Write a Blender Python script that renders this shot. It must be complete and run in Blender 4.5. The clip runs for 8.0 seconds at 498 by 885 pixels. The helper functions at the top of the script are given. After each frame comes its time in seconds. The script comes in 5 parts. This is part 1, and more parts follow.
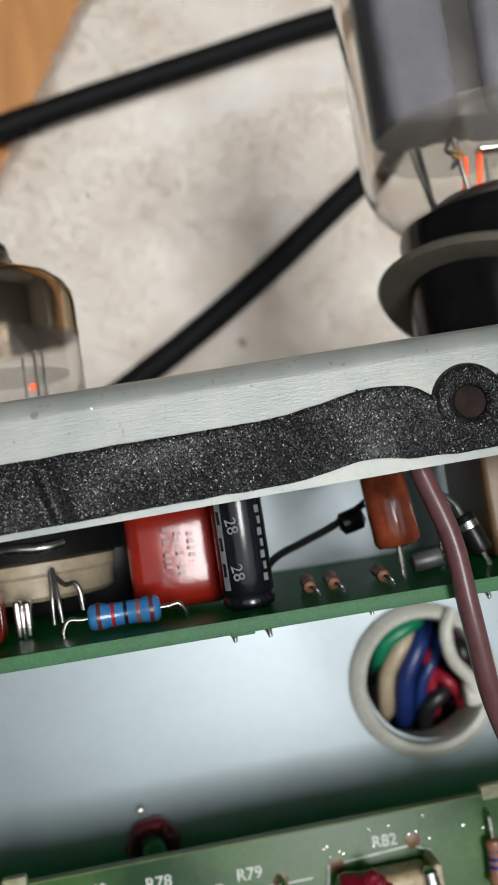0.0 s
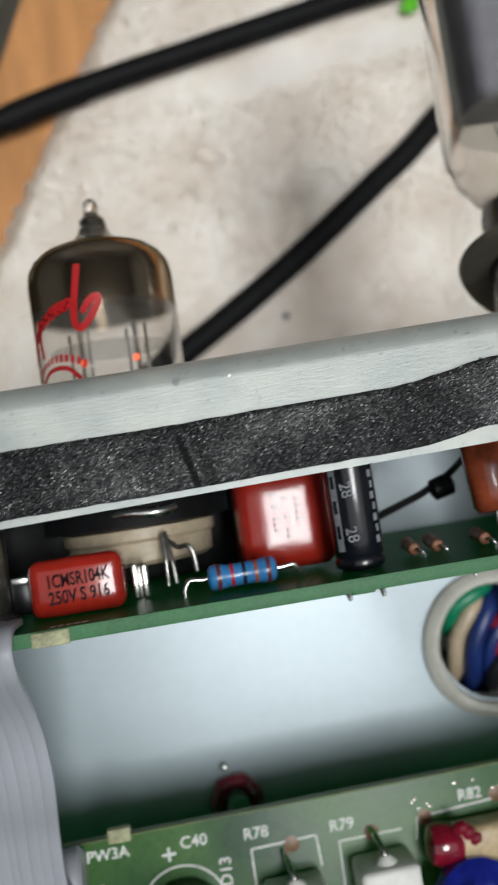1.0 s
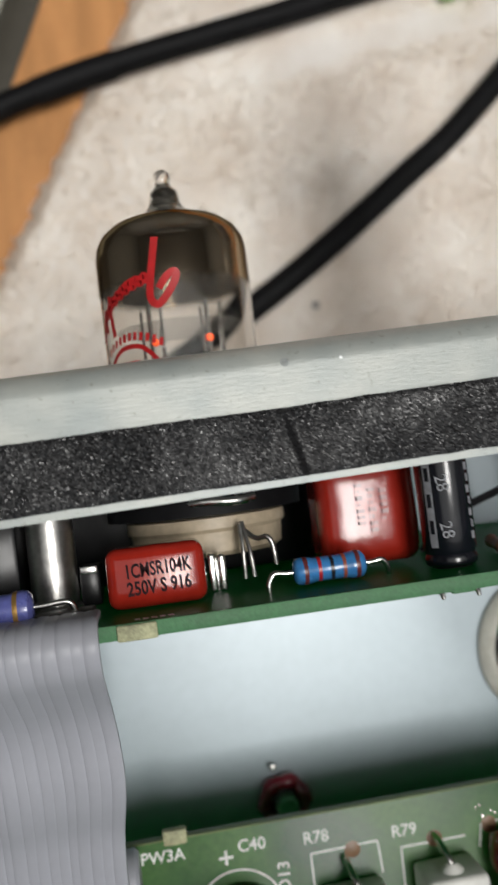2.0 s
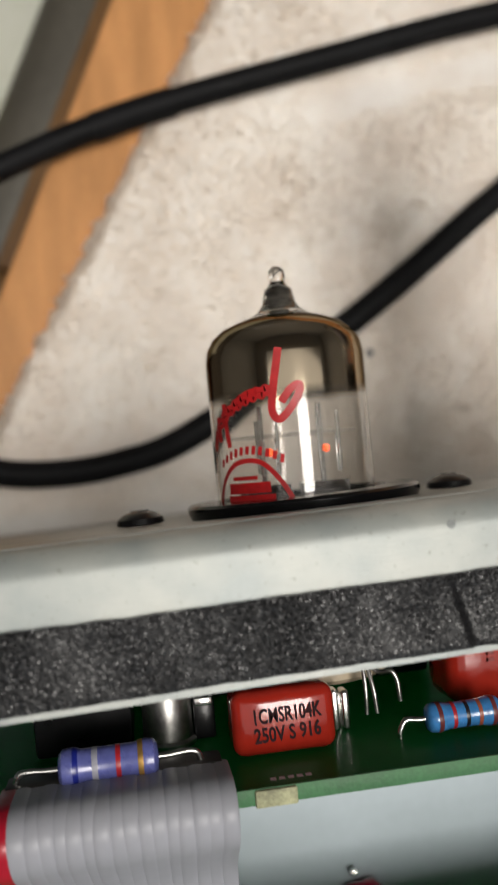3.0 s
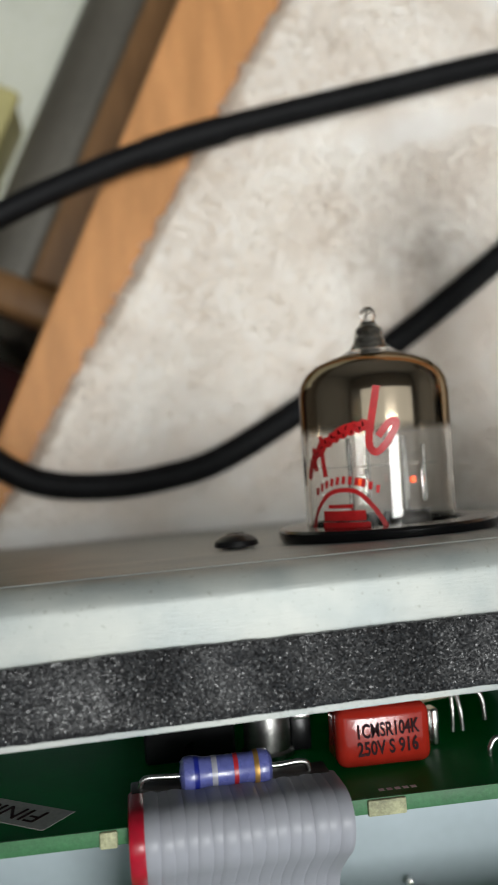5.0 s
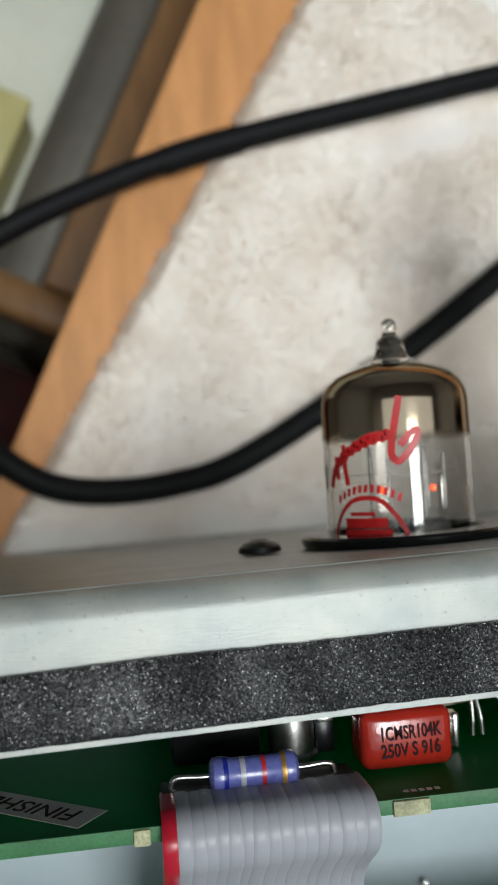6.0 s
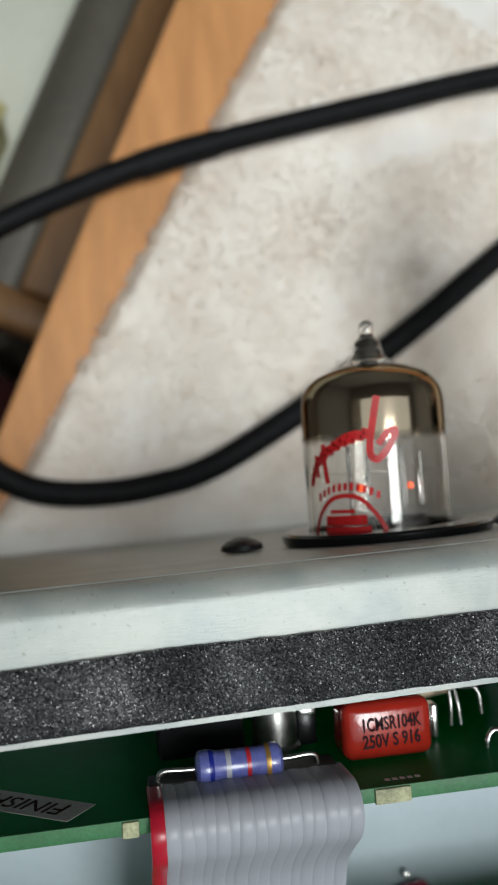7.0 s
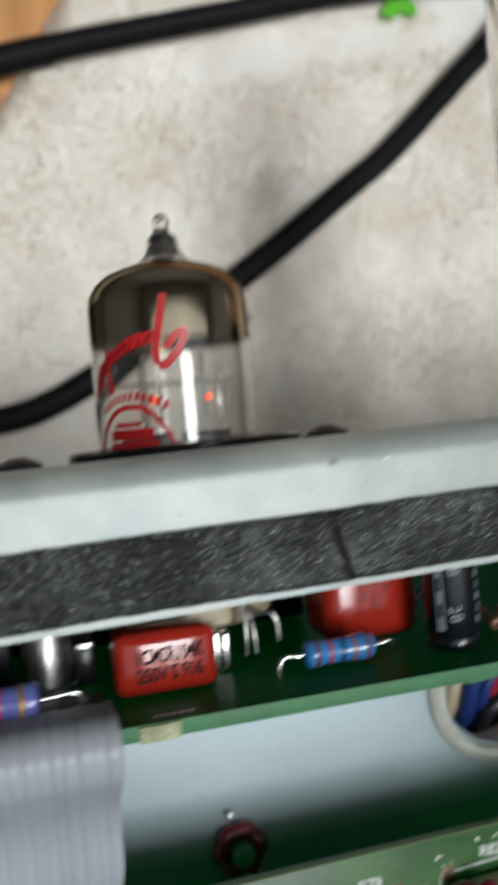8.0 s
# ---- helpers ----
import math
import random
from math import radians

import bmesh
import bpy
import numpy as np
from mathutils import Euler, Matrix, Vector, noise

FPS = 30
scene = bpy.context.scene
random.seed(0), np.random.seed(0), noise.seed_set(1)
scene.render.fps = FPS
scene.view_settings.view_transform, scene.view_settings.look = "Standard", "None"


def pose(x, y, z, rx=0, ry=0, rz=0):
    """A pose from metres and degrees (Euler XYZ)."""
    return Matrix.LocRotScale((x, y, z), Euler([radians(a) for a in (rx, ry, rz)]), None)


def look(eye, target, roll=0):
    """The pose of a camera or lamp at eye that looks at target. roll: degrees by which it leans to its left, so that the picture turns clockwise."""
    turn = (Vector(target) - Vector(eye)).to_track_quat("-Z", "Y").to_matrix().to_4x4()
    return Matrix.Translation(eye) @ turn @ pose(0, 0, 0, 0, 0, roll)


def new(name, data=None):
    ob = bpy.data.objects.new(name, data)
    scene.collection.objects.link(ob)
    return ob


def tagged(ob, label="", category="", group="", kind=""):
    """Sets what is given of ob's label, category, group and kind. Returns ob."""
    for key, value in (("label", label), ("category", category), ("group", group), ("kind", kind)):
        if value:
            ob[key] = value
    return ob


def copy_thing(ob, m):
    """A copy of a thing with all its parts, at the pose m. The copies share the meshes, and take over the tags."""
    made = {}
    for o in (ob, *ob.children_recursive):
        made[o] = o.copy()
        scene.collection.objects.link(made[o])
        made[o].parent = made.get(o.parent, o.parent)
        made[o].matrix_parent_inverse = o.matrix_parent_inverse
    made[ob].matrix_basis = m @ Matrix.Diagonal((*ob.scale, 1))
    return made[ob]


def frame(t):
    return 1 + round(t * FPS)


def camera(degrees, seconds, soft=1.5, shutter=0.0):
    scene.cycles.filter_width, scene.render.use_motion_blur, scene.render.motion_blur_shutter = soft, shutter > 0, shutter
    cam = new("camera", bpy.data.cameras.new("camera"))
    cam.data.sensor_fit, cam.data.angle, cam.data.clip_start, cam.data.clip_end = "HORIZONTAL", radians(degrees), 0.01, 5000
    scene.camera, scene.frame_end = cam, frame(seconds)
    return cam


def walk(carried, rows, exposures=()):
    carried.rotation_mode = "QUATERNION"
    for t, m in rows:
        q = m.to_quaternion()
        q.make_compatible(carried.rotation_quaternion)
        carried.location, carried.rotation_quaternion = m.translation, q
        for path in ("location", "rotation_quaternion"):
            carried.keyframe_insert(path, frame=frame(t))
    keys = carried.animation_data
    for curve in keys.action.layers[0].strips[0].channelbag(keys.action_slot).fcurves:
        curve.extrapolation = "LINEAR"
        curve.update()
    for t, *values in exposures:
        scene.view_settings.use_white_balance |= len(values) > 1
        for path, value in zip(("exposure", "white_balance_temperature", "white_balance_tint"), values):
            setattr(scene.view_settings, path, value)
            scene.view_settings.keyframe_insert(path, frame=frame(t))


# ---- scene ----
cam = camera(33.1, 8.0, 1.5, 0.5)
cam.data.dof.use_dof = True
cam.data.dof.focus_distance = 0.092
cam.data.dof.aperture_fstop = 40.0
# t, eye, and turn about x, y, z: a phone held over an opened amplifier, looking down
PATH = [
    (0, -0.01785, 0.00511, 0.24279, 5.145, -6.036, -8.571),
    (0.5, -0.02149, 0.00691, 0.24569, 4.188, -6.161, -8.959),
    (1, -0.03233, 0.00584, 0.24471, 3.515, -6.150, -8.609),
    (1.2, -0.03456, 0.00407, 0.24604, 3.652, -5.816, -8.328),
    (2.3, -0.04731, 0.01151, 0.23288, 2.456, -7.735, -6.438),
    (2.5, -0.04925, 0.01583, 0.23083, 2.334, -7.719, -6.038),
    (3, -0.05710, 0.02418, 0.23120, 2.293, -7.622, -5.187),
    (3.5, -0.05763, 0.02580, 0.23299, 2.268, -8.185, -4.590),
    (4, -0.06209, 0.02667, 0.23287, 2.287, -8.155, -4.323),
    (4.5, -0.06704, 0.02777, 0.23447, 2.551, -8.268, -3.928),
    (5, -0.07147, 0.02756, 0.23639, 2.712, -8.212, -3.455),
    (6.3, -0.07491, 0.02834, 0.24000, 3.229, -7.972, -3.086),
    (6.5, -0.07513, 0.02790, 0.24084, 3.560, -8.861, -3.045),
    (7, -0.07576, 0.02779, 0.24072, 3.216, -9.593, -3.729),
    (7.2, -0.06956, 0.02762, 0.24167, 2.826, -10.860, -3.792),
    (7.5, -0.05664, 0.02628, 0.23870, 2.285, -14.517, -4.064),
    (7.6, -0.05386, 0.02552, 0.23843, 2.155, -14.062, -3.965),
    (7.8, -0.05379, 0.02380, 0.23710, 1.657, -15.293, -4.141),
    (8, -0.05878, 0.02097, 0.23138, 0.456, -16.326, -4.859),
]
walk(cam, [(t, pose(x, y, z, rx, ry, rz)) for t, x, y, z, rx, ry, rz in PATH],
     [(0, -0.11, 6300, 8), (1.2, -0.10, 6200, 7), (2.5, -0.11, 6700, 10), (3, -0.04, 6750, 10), (3.5, -0.07, 6650, 9), (5, 0.02, 6250, 6), (6.5, 0.04, 6100, 4), (7.5, -0.08, 6100, 4), (8, -0.04, 6050, 4)])

# ---- light ----
world = bpy.data.worlds.new("room_air")
scene.world = world
world.use_nodes = True
world.node_tree.nodes["Background"].inputs[0].default_value = (0.80, 0.90, 1.0, 1)
world.node_tree.nodes["Background"].inputs[1].default_value = 0.30
scene.view_settings.exposure = 0.0


def area_lamp(name, at, target, sx, sy, watts, colour):
    lamp = bpy.data.lights.new(name, "AREA")
    lamp.shape, lamp.size, lamp.size_y, lamp.energy, lamp.color = "RECTANGLE", sx, sy, watts, colour
    ob = new(name, lamp)
    ob.matrix_world = look(at, target)
    return ob


area_lamp("ceiling_lamp", (0.22, -0.07, 1.70), (0.22, -0.07, 0), 0.42, 0.60, 18.0, (1.0, 0.975, 0.945))
# added soft fill, no known fitting: brightens the tray and softens shadows
area_lamp("overhead_fill", (0.15, -0.25, 1.71), (0.15, -0.25, 0), 2.60, 1.50, 9.5, (0.98, 0.985, 0.965))
# cool side light through a window assumed out of view
area_lamp("window_light", (0.9, -1.75, 1.05), (0, 0, 0.1), 1.1, 0.9, 4, (0.80, 0.92, 1.0))

# ---- materials ----
MM = 0.001


def mat(name, colour, rough=0.5, metal=0.0, vary=0.12, scale=300.0, bump=0.0, bump_scale=1500.0, fine=0.05, coat=0.0, tint=None, spec=0.5, rough_vary=0.08):
    m = bpy.data.materials.new(name)
    m.use_nodes = True
    n, l = m.node_tree.nodes, m.node_tree.links
    b = n["Principled BSDF"]
    tc = n.new("ShaderNodeTexCoord")
    big = n.new("ShaderNodeTexNoise")
    big.inputs["Scale"].default_value, big.inputs["Detail"].default_value = scale, 6
    small = n.new("ShaderNodeTexNoise")
    small.inputs["Scale"].default_value, small.inputs["Detail"].default_value = bump_scale, 4
    for x in (big, small):
        l.new(tc.outputs["Object"], x.inputs["Vector"])
    dark = [c * (1 - vary * 1.6) for c in colour]
    light = tint or [min(1, c * (1 + vary)) for c in colour]
    ramp = n.new("ShaderNodeValToRGB")
    ramp.color_ramp.elements[0].position, ramp.color_ramp.elements[1].position = 0.32, 0.68
    ramp.color_ramp.elements[0].color, ramp.color_ramp.elements[1].color = (*dark, 1), (*light, 1)
    l.new(big.outputs["Fac"], ramp.inputs["Fac"])
    mix = n.new("ShaderNodeMix")
    mix.data_type, mix.blend_type = "RGBA", "OVERLAY"
    mix.inputs["Factor"].default_value = min(1, fine * 6)
    l.new(ramp.outputs["Color"], mix.inputs["A"])
    l.new(small.outputs["Fac"], mix.inputs["B"])
    l.new(mix.outputs["Result"], b.inputs["Base Color"])
    mr = n.new("ShaderNodeMapRange")
    mr.inputs["To Min"].default_value, mr.inputs["To Max"].default_value = max(0.02, rough - rough_vary), min(1, rough + rough_vary)
    l.new(big.outputs["Fac"], mr.inputs["Value"])
    l.new(mr.outputs["Result"], b.inputs["Roughness"])
    b.inputs["Metallic"].default_value = metal
    b.inputs["Specular IOR Level"].default_value = spec
    b.inputs["Coat Weight"].default_value = coat
    b.inputs["Coat Roughness"].default_value = 0.08
    if bump:
        bp = n.new("ShaderNodeBump")
        bp.inputs["Strength"].default_value, bp.inputs["Distance"].default_value = bump, 0.0003
        l.new(small.outputs["Fac"], bp.inputs["Height"])
        l.new(bp.outputs["Normal"], b.inputs["Normal"])
    return m


def glass(name, colour=(1, 1, 1), rough=0.01):
    m = bpy.data.materials.new(name)
    m.use_nodes = True
    b = m.node_tree.nodes["Principled BSDF"]
    b.inputs["Base Color"].default_value = (*colour, 1)
    b.inputs["Roughness"].default_value, b.inputs["Transmission Weight"].default_value, b.inputs["IOR"].default_value = rough, 1.0, 1.45
    return m


def hollow(ob, first):
    """Turns the inner wall of a glass envelope towards its hollow."""
    bm = bmesh.new()
    bm.from_mesh(ob.data)
    bmesh.ops.reverse_faces(bm, faces=[f for f in bm.faces if min(v.index for v in f.verts) >= first])
    bm.to_mesh(ob.data)
    bm.free()
    ob.visible_shadow = False


def glow(name, colour, strength):
    m = bpy.data.materials.new(name)
    m.use_nodes = True
    b = m.node_tree.nodes["Principled BSDF"]
    b.inputs["Base Color"].default_value = (*colour, 1)
    b.inputs["Emission Color"].default_value, b.inputs["Emission Strength"].default_value = (*colour, 1), strength
    return m


def tape_material():
    """Black foam tape: a pebbled skin whose small facets glint one by one, duller where it is rubbed."""
    m = mat("black_foam_tape", (0.009, 0.009, 0.010), 0.34, 0, 0.25, 60, 0, 2200, 0.0, spec=0.44)
    n, l = m.node_tree.nodes, m.node_tree.links
    b = n["Principled BSDF"]
    tc = next(x for x in n if x.type == "TEX_COORD")
    warp = n.new("ShaderNodeTexNoise")
    warp.inputs["Scale"].default_value, warp.inputs["Detail"].default_value = 2600, 3
    shift = n.new("ShaderNodeVectorMath")
    shift.operation = "MULTIPLY_ADD"
    shift.inputs[1].default_value = (0.0002, 0.0002, 0.0002)
    cell = n.new("ShaderNodeTexVoronoi")
    cell.inputs["Scale"].default_value = 8600
    wear = n.new("ShaderNodeTexNoise")
    wear.inputs["Scale"].default_value, wear.inputs["Detail"].default_value = 95, 5
    for x in (warp, wear):
        l.new(tc.outputs["Object"], x.inputs["Vector"])
    l.new(warp.outputs["Color"], shift.inputs[0])
    l.new(tc.outputs["Object"], shift.inputs[2])
    l.new(shift.outputs["Vector"], cell.inputs["Vector"])
    # each facet leans its own way
    half = n.new("ShaderNodeVectorMath")
    half.operation, half.inputs[1].default_value = "SUBTRACT", (0.5, 0.5, 0.5)
    l.new(cell.outputs["Color"], half.inputs[0])
    lean = n.new("ShaderNodeMapRange")
    lean.inputs["From Min"].default_value, lean.inputs["From Max"].default_value = 0.38, 0.62
    lean.inputs["To Min"].default_value, lean.inputs["To Max"].default_value = 0.42, 1.05
    l.new(wear.outputs["Fac"], lean.inputs["Value"])
    tilt = n.new("ShaderNodeVectorMath")
    tilt.operation = "SCALE"
    l.new(half.outputs["Vector"], tilt.inputs[0])
    l.new(lean.outputs["Result"], tilt.inputs["Scale"])
    geo = n.new("ShaderNodeNewGeometry")
    add = n.new("ShaderNodeVectorMath")
    add.operation = "ADD"
    l.new(geo.outputs["Normal"], add.inputs[0])
    l.new(tilt.outputs["Vector"], add.inputs[1])
    unit = n.new("ShaderNodeVectorMath")
    unit.operation = "NORMALIZE"
    l.new(add.outputs["Vector"], unit.inputs[0])
    l.new(unit.outputs["Vector"], b.inputs["Normal"])
    dull = n.new("ShaderNodeMapRange")
    dull.inputs["To Min"].default_value, dull.inputs["To Max"].default_value = 0.17, 0.46
    sep = n.new("ShaderNodeSeparateColor")
    l.new(cell.outputs["Color"], sep.inputs["Color"])
    l.new(sep.outputs["Blue"], dull.inputs["Value"])
    l.new(dull.outputs["Result"], b.inputs["Roughness"])
    return m


def getter_material():
    """Silvery brown getter film, ragged and thinning towards its lower rim."""
    m = bpy.data.materials.new("getter_film")
    m.use_nodes = True
    n, l = m.node_tree.nodes, m.node_tree.links
    b = n["Principled BSDF"]
    b.inputs["Base Color"].default_value = (0.50, 0.41, 0.30, 1)
    b.inputs["Metallic"].default_value, b.inputs["Roughness"].default_value = 1.0, 0.11
    b.inputs["Specular Tint"].default_value = (0.17, 0.155, 0.14, 1)
    tc = n.new("ShaderNodeTexCoord")
    no = n.new("ShaderNodeTexNoise")
    no.inputs["Scale"].default_value, no.inputs["Detail"].default_value = 120, 3
    l.new(tc.outputs["Object"], no.inputs["Vector"])
    sep = n.new("ShaderNodeSeparateXYZ")
    l.new(tc.outputs["Object"], sep.inputs["Vector"])
    ma = n.new("ShaderNodeMath")
    ma.operation, ma.inputs[1].default_value = "MULTIPLY", 900.0
    l.new(sep.outputs["Y"], ma.inputs[0])
    ad = n.new("ShaderNodeMath")
    ad.operation = "ADD"
    l.new(ma.outputs["Value"], ad.inputs[0])
    l.new(no.outputs["Fac"], ad.inputs[1])
    mr = n.new("ShaderNodeMapRange")
    mr.inputs["From Min"].default_value, mr.inputs["From Max"].default_value = 13.2, 14.4
    mr.inputs["To Max"].default_value = 0.93
    l.new(ad.outputs["Value"], mr.inputs["Value"])
    l.new(mr.outputs["Result"], b.inputs["Alpha"])
    return m


def wood_material(name, colour, along):
    m = mat(name, colour, 0.42, 0, 0.10, 30, 0.05, 400, 0.03, coat=0.15)
    n, l = m.node_tree.nodes, m.node_tree.links
    tc = next(x for x in n if x.type == "TEX_COORD")
    mp = n.new("ShaderNodeMapping")
    mp.inputs["Scale"].default_value = along
    l.new(tc.outputs["Object"], mp.inputs["Vector"])
    for x in [y for y in n if y.type == "TEX_NOISE"]:
        l.new(mp.outputs["Vector"], x.inputs["Vector"])
    return m


M_SHEET = mat("zinc_sheet", (0.41, 0.45, 0.44), 0.38, 0.14, 0.13, 130, 0.0, 2600, 0.0, tint=(0.485, 0.50, 0.465))
_n, _l = M_SHEET.node_tree.nodes, M_SHEET.node_tree.links
_tc, _b = next(x for x in _n if x.type == "TEX_COORD"), _n["Principled BSDF"]
_map, _brush, _bump = _n.new("ShaderNodeMapping"), _n.new("ShaderNodeTexNoise"), _n.new("ShaderNodeBump")
_map.inputs["Scale"].default_value = (0.22, 1.6, 1.6)
_brush.inputs["Scale"].default_value, _brush.inputs["Detail"].default_value, _brush.inputs["Roughness"].default_value = 2600, 5, 0.7
_bump.inputs["Strength"].default_value, _bump.inputs["Distance"].default_value = 0.22, 0.0002
_l.new(_tc.outputs["Object"], _map.inputs["Vector"])
_l.new(_map.outputs["Vector"], _brush.inputs["Vector"])
_l.new(_brush.outputs["Fac"], _bump.inputs["Height"])
_l.new(_bump.outputs["Normal"], _b.inputs["Normal"])
# scattered dark grains of dirt
_grain, _pick, _dirt, _patch, _where = _n.new("ShaderNodeTexNoise"), _n.new("ShaderNodeMapRange"), _n.new("ShaderNodeMix"), _n.new("ShaderNodeTexNoise"), _n.new("ShaderNodeMath")
_grain.inputs["Scale"].default_value, _grain.inputs["Detail"].default_value = 1500, 2
_patch.inputs["Scale"].default_value, _patch.inputs["Detail"].default_value = 45, 3
_pick.inputs["From Min"].default_value, _pick.inputs["From Max"].default_value, _pick.inputs["To Max"].default_value = 0.635, 0.75, 0.9
_where.operation = "MULTIPLY"
_dirt.data_type = "RGBA"
_dirt.inputs["B"].default_value = (0.16, 0.15, 0.11, 1)
for _x in (_grain, _patch):
    _l.new(_tc.outputs["Object"], _x.inputs["Vector"])
_l.new(_grain.outputs["Fac"], _pick.inputs["Value"])
_l.new(_pick.outputs["Result"], _where.inputs[0])
_l.new(_patch.outputs["Fac"], _where.inputs[1])
_l.new(_where.outputs["Value"], _dirt.inputs["Factor"])
_l.new(_b.inputs["Base Color"].links[0].from_socket, _dirt.inputs["A"])
_l.new(_dirt.outputs["Result"], _b.inputs["Base Color"])
M_TRAY = mat("bright_zinc_floor", (0.39, 0.455, 0.495), 0.34, 0.15, 0.07, 30, 0.03, 500, 0.01, rough_vary=0.05)
M_GLINT = mat("painted_glint", (0.78, 0.80, 0.80), 0.45, 0.4, 0.05, 200, 0.1, 1500)
M_STAIN = mat("smear_glint_spot", (0.25, 0.265, 0.26), 0.55, 0.1, 0.3, 900)
M_TAPE = tape_material()
# dark brown that paints the depth of the screw hole
M_HOLE = mat("dark_screw_recess", (0.022, 0.013, 0.011), 0.75, 0, 0.4, 500, 0.3, 1500, spec=0.2)
M_PCB = mat("green_solder_mask", (0.009, 0.15, 0.042), 0.34, 0, 0.25, 70, 0.03, 900, 0.03, spec=0.05, rough_vary=0.05)
M_PCB_TOP = mat("worn_solder_mask", (0.010, 0.125, 0.022), 0.30, 0, 0.3, 80, 0.08, 1100, 0.08, tint=(0.085, 0.20, 0.045), spec=0.35)


def let_through(m, colour, share):
    """Mixes in light that passes through a thin sheet."""
    n, l = m.node_tree.nodes, m.node_tree.links
    through_light, both = n.new("ShaderNodeBsdfTranslucent"), n.new("ShaderNodeMixShader")
    through_light.inputs["Color"].default_value = (*colour, 1)
    both.inputs["Fac"].default_value = share
    l.new(n["Principled BSDF"].outputs["BSDF"], both.inputs[1])
    l.new(through_light.outputs["BSDF"], both.inputs[2])
    l.new(both.outputs["Shader"], n["Material Output"].inputs["Surface"])


let_through(M_PCB_TOP, (0.02, 0.52, 0.17), 0.35)
let_through(M_PCB, (0.02, 0.52, 0.15), 0.28)
M_WARM_EDGE = mat("flux_stained_edge", (0.15, 0.205, 0.075), 0.5, 0, 0.15, 150, 0.2, 2500, 0.05)
M_PCB_EDGE = mat("glass_fibre_edge", (0.045, 0.165, 0.062), 0.55, 0, 0.12, 200, 0.2, 2500, 0.05)
M_TAB = mat("raw_board_tab", (0.40, 0.40, 0.24), 0.6, 0, 0.2, 500, 0.5, 2500, 0.1)
M_CORE = mat("pale_green_nylon", (0.22, 0.42, 0.30), 0.35, 0, 0.1, 300, 0.05, 900)
M_SILK = mat("white_silkscreen", (0.72, 0.76, 0.72), 0.6, 0, 0.1, 900)
M_RED = mat("red_epoxy", (0.33, 0.020, 0.011), 0.15, 0, 0.10, 200, 0.10, 700, 0.02, coat=0.15)
M_INK = mat("black_ink", (0.030, 0.009, 0.010), 0.7, 0, 0.3, 900, spec=0.12)
M_FADED = mat("faded_dark_red_ink", (0.23, 0.014, 0.010), 0.2, 0, 0.2, 800, coat=0.15)
M_GREY_INK = mat("grey_print", (0.27, 0.28, 0.30), 0.5, 0, 0.15, 900)
M_PALE_BLUE = mat("sky_blue_lacquer", (0.05, 0.22, 0.52), 0.25, 0, 0.08, 500, 0.06, 1500, coat=0.3)
M_VIOLET = mat("violet_blue_lacquer", (0.12, 0.135, 0.39), 0.28, 0, 0.08, 500, 0.06, 1500, coat=0.3)
M_BAND = {k: mat(k + "_band", c, 0.3, 0, 0.06, 600) for k, c in dict(navy=(0.012, 0.02, 0.22), grey=(0.36, 0.36, 0.42), red=(0.42, 0.02, 0.03), brown=(0.14, 0.03, 0.03), black=(0.015, 0.015, 0.02), orange=(0.34, 0.09, 0.05)).items()}
M_GOLD = mat("gold_band", (0.62, 0.36, 0.11), 0.35, 0.7, 0.1, 600)
M_TIN = mat("tinned_wire", (0.72, 0.71, 0.68), 0.25, 1, 0.1, 500, 0.1, 1500)
M_STEEL = mat("dull_steel", (0.5, 0.49, 0.47), 0.32, 1, 0.12, 300, 0.1, 1500)
M_BLACK = mat("black_plastic", (0.009, 0.009, 0.010), 0.30, 0, 0.2, 300, 0.05, 1200, spec=0.35)
M_RUBBER = mat("black_cable_jacket", (0.007, 0.007, 0.008), 0.58, 0, 0.2, 200, 0.12, 900, spec=0.16)
M_BAKELITE = mat("black_bakelite", (0.007, 0.007, 0.008), 0.18, 0, 0.2, 200, 0.03, 900, spec=0.3)
M_SLEEVE = mat("black_can_sleeve", (0.007, 0.008, 0.012), 0.22, 0, 0.2, 300, 0.05, 900, coat=0.3)
M_CREAM = mat("cream_ceramic", (0.50, 0.41, 0.29), 0.45, 0, 0.10, 200, 0.1, 900)
M_WHITE = mat("white_ceramic", (0.74, 0.73, 0.69), 0.5, 0, 0.08, 200, 0.25, 1100)
M_BUSH = mat("ivory_nylon", (0.62, 0.60, 0.54), 0.35, 0, 0.08, 150, 0.05, 900)
M_GREY_PVC = mat("grey_pvc", (0.36, 0.365, 0.405), 0.44, 0, 0.03, 60, 0.02, 900, 0.006)
M_RED_PVC = mat("red_pvc", (0.42, 0.010, 0.028), 0.32, 0, 0.06, 250, 0.05, 900)
M_MAUVE = mat("mauve_pvc", (0.145, 0.062, 0.065), 0.30, 0, 0.08, 250, 0.04, 900)
M_MAROON = mat("maroon_lacquer", (0.20, 0.006, 0.022), 0.10, 0, 0.2, 300, 0.2, 600, coat=0.6)
M_TAN = mat("tan_lacquer", (0.34, 0.16, 0.09), 0.35, 0, 0.15, 600, 0.1, 1500)
M_BUFF = mat("buff_body", (0.50, 0.38, 0.22), 0.4, 0, 0.1, 300, 0.1, 1200)
M_AMBER = mat("amber_lacquer", (0.28, 0.06, 0.025), 0.20, 0, 0.3, 260, 0.08, 900, coat=0.5)
M_BROWN = mat("brown_box", (0.20, 0.115, 0.06), 0.4, 0, 0.15, 150, 0.1, 900)
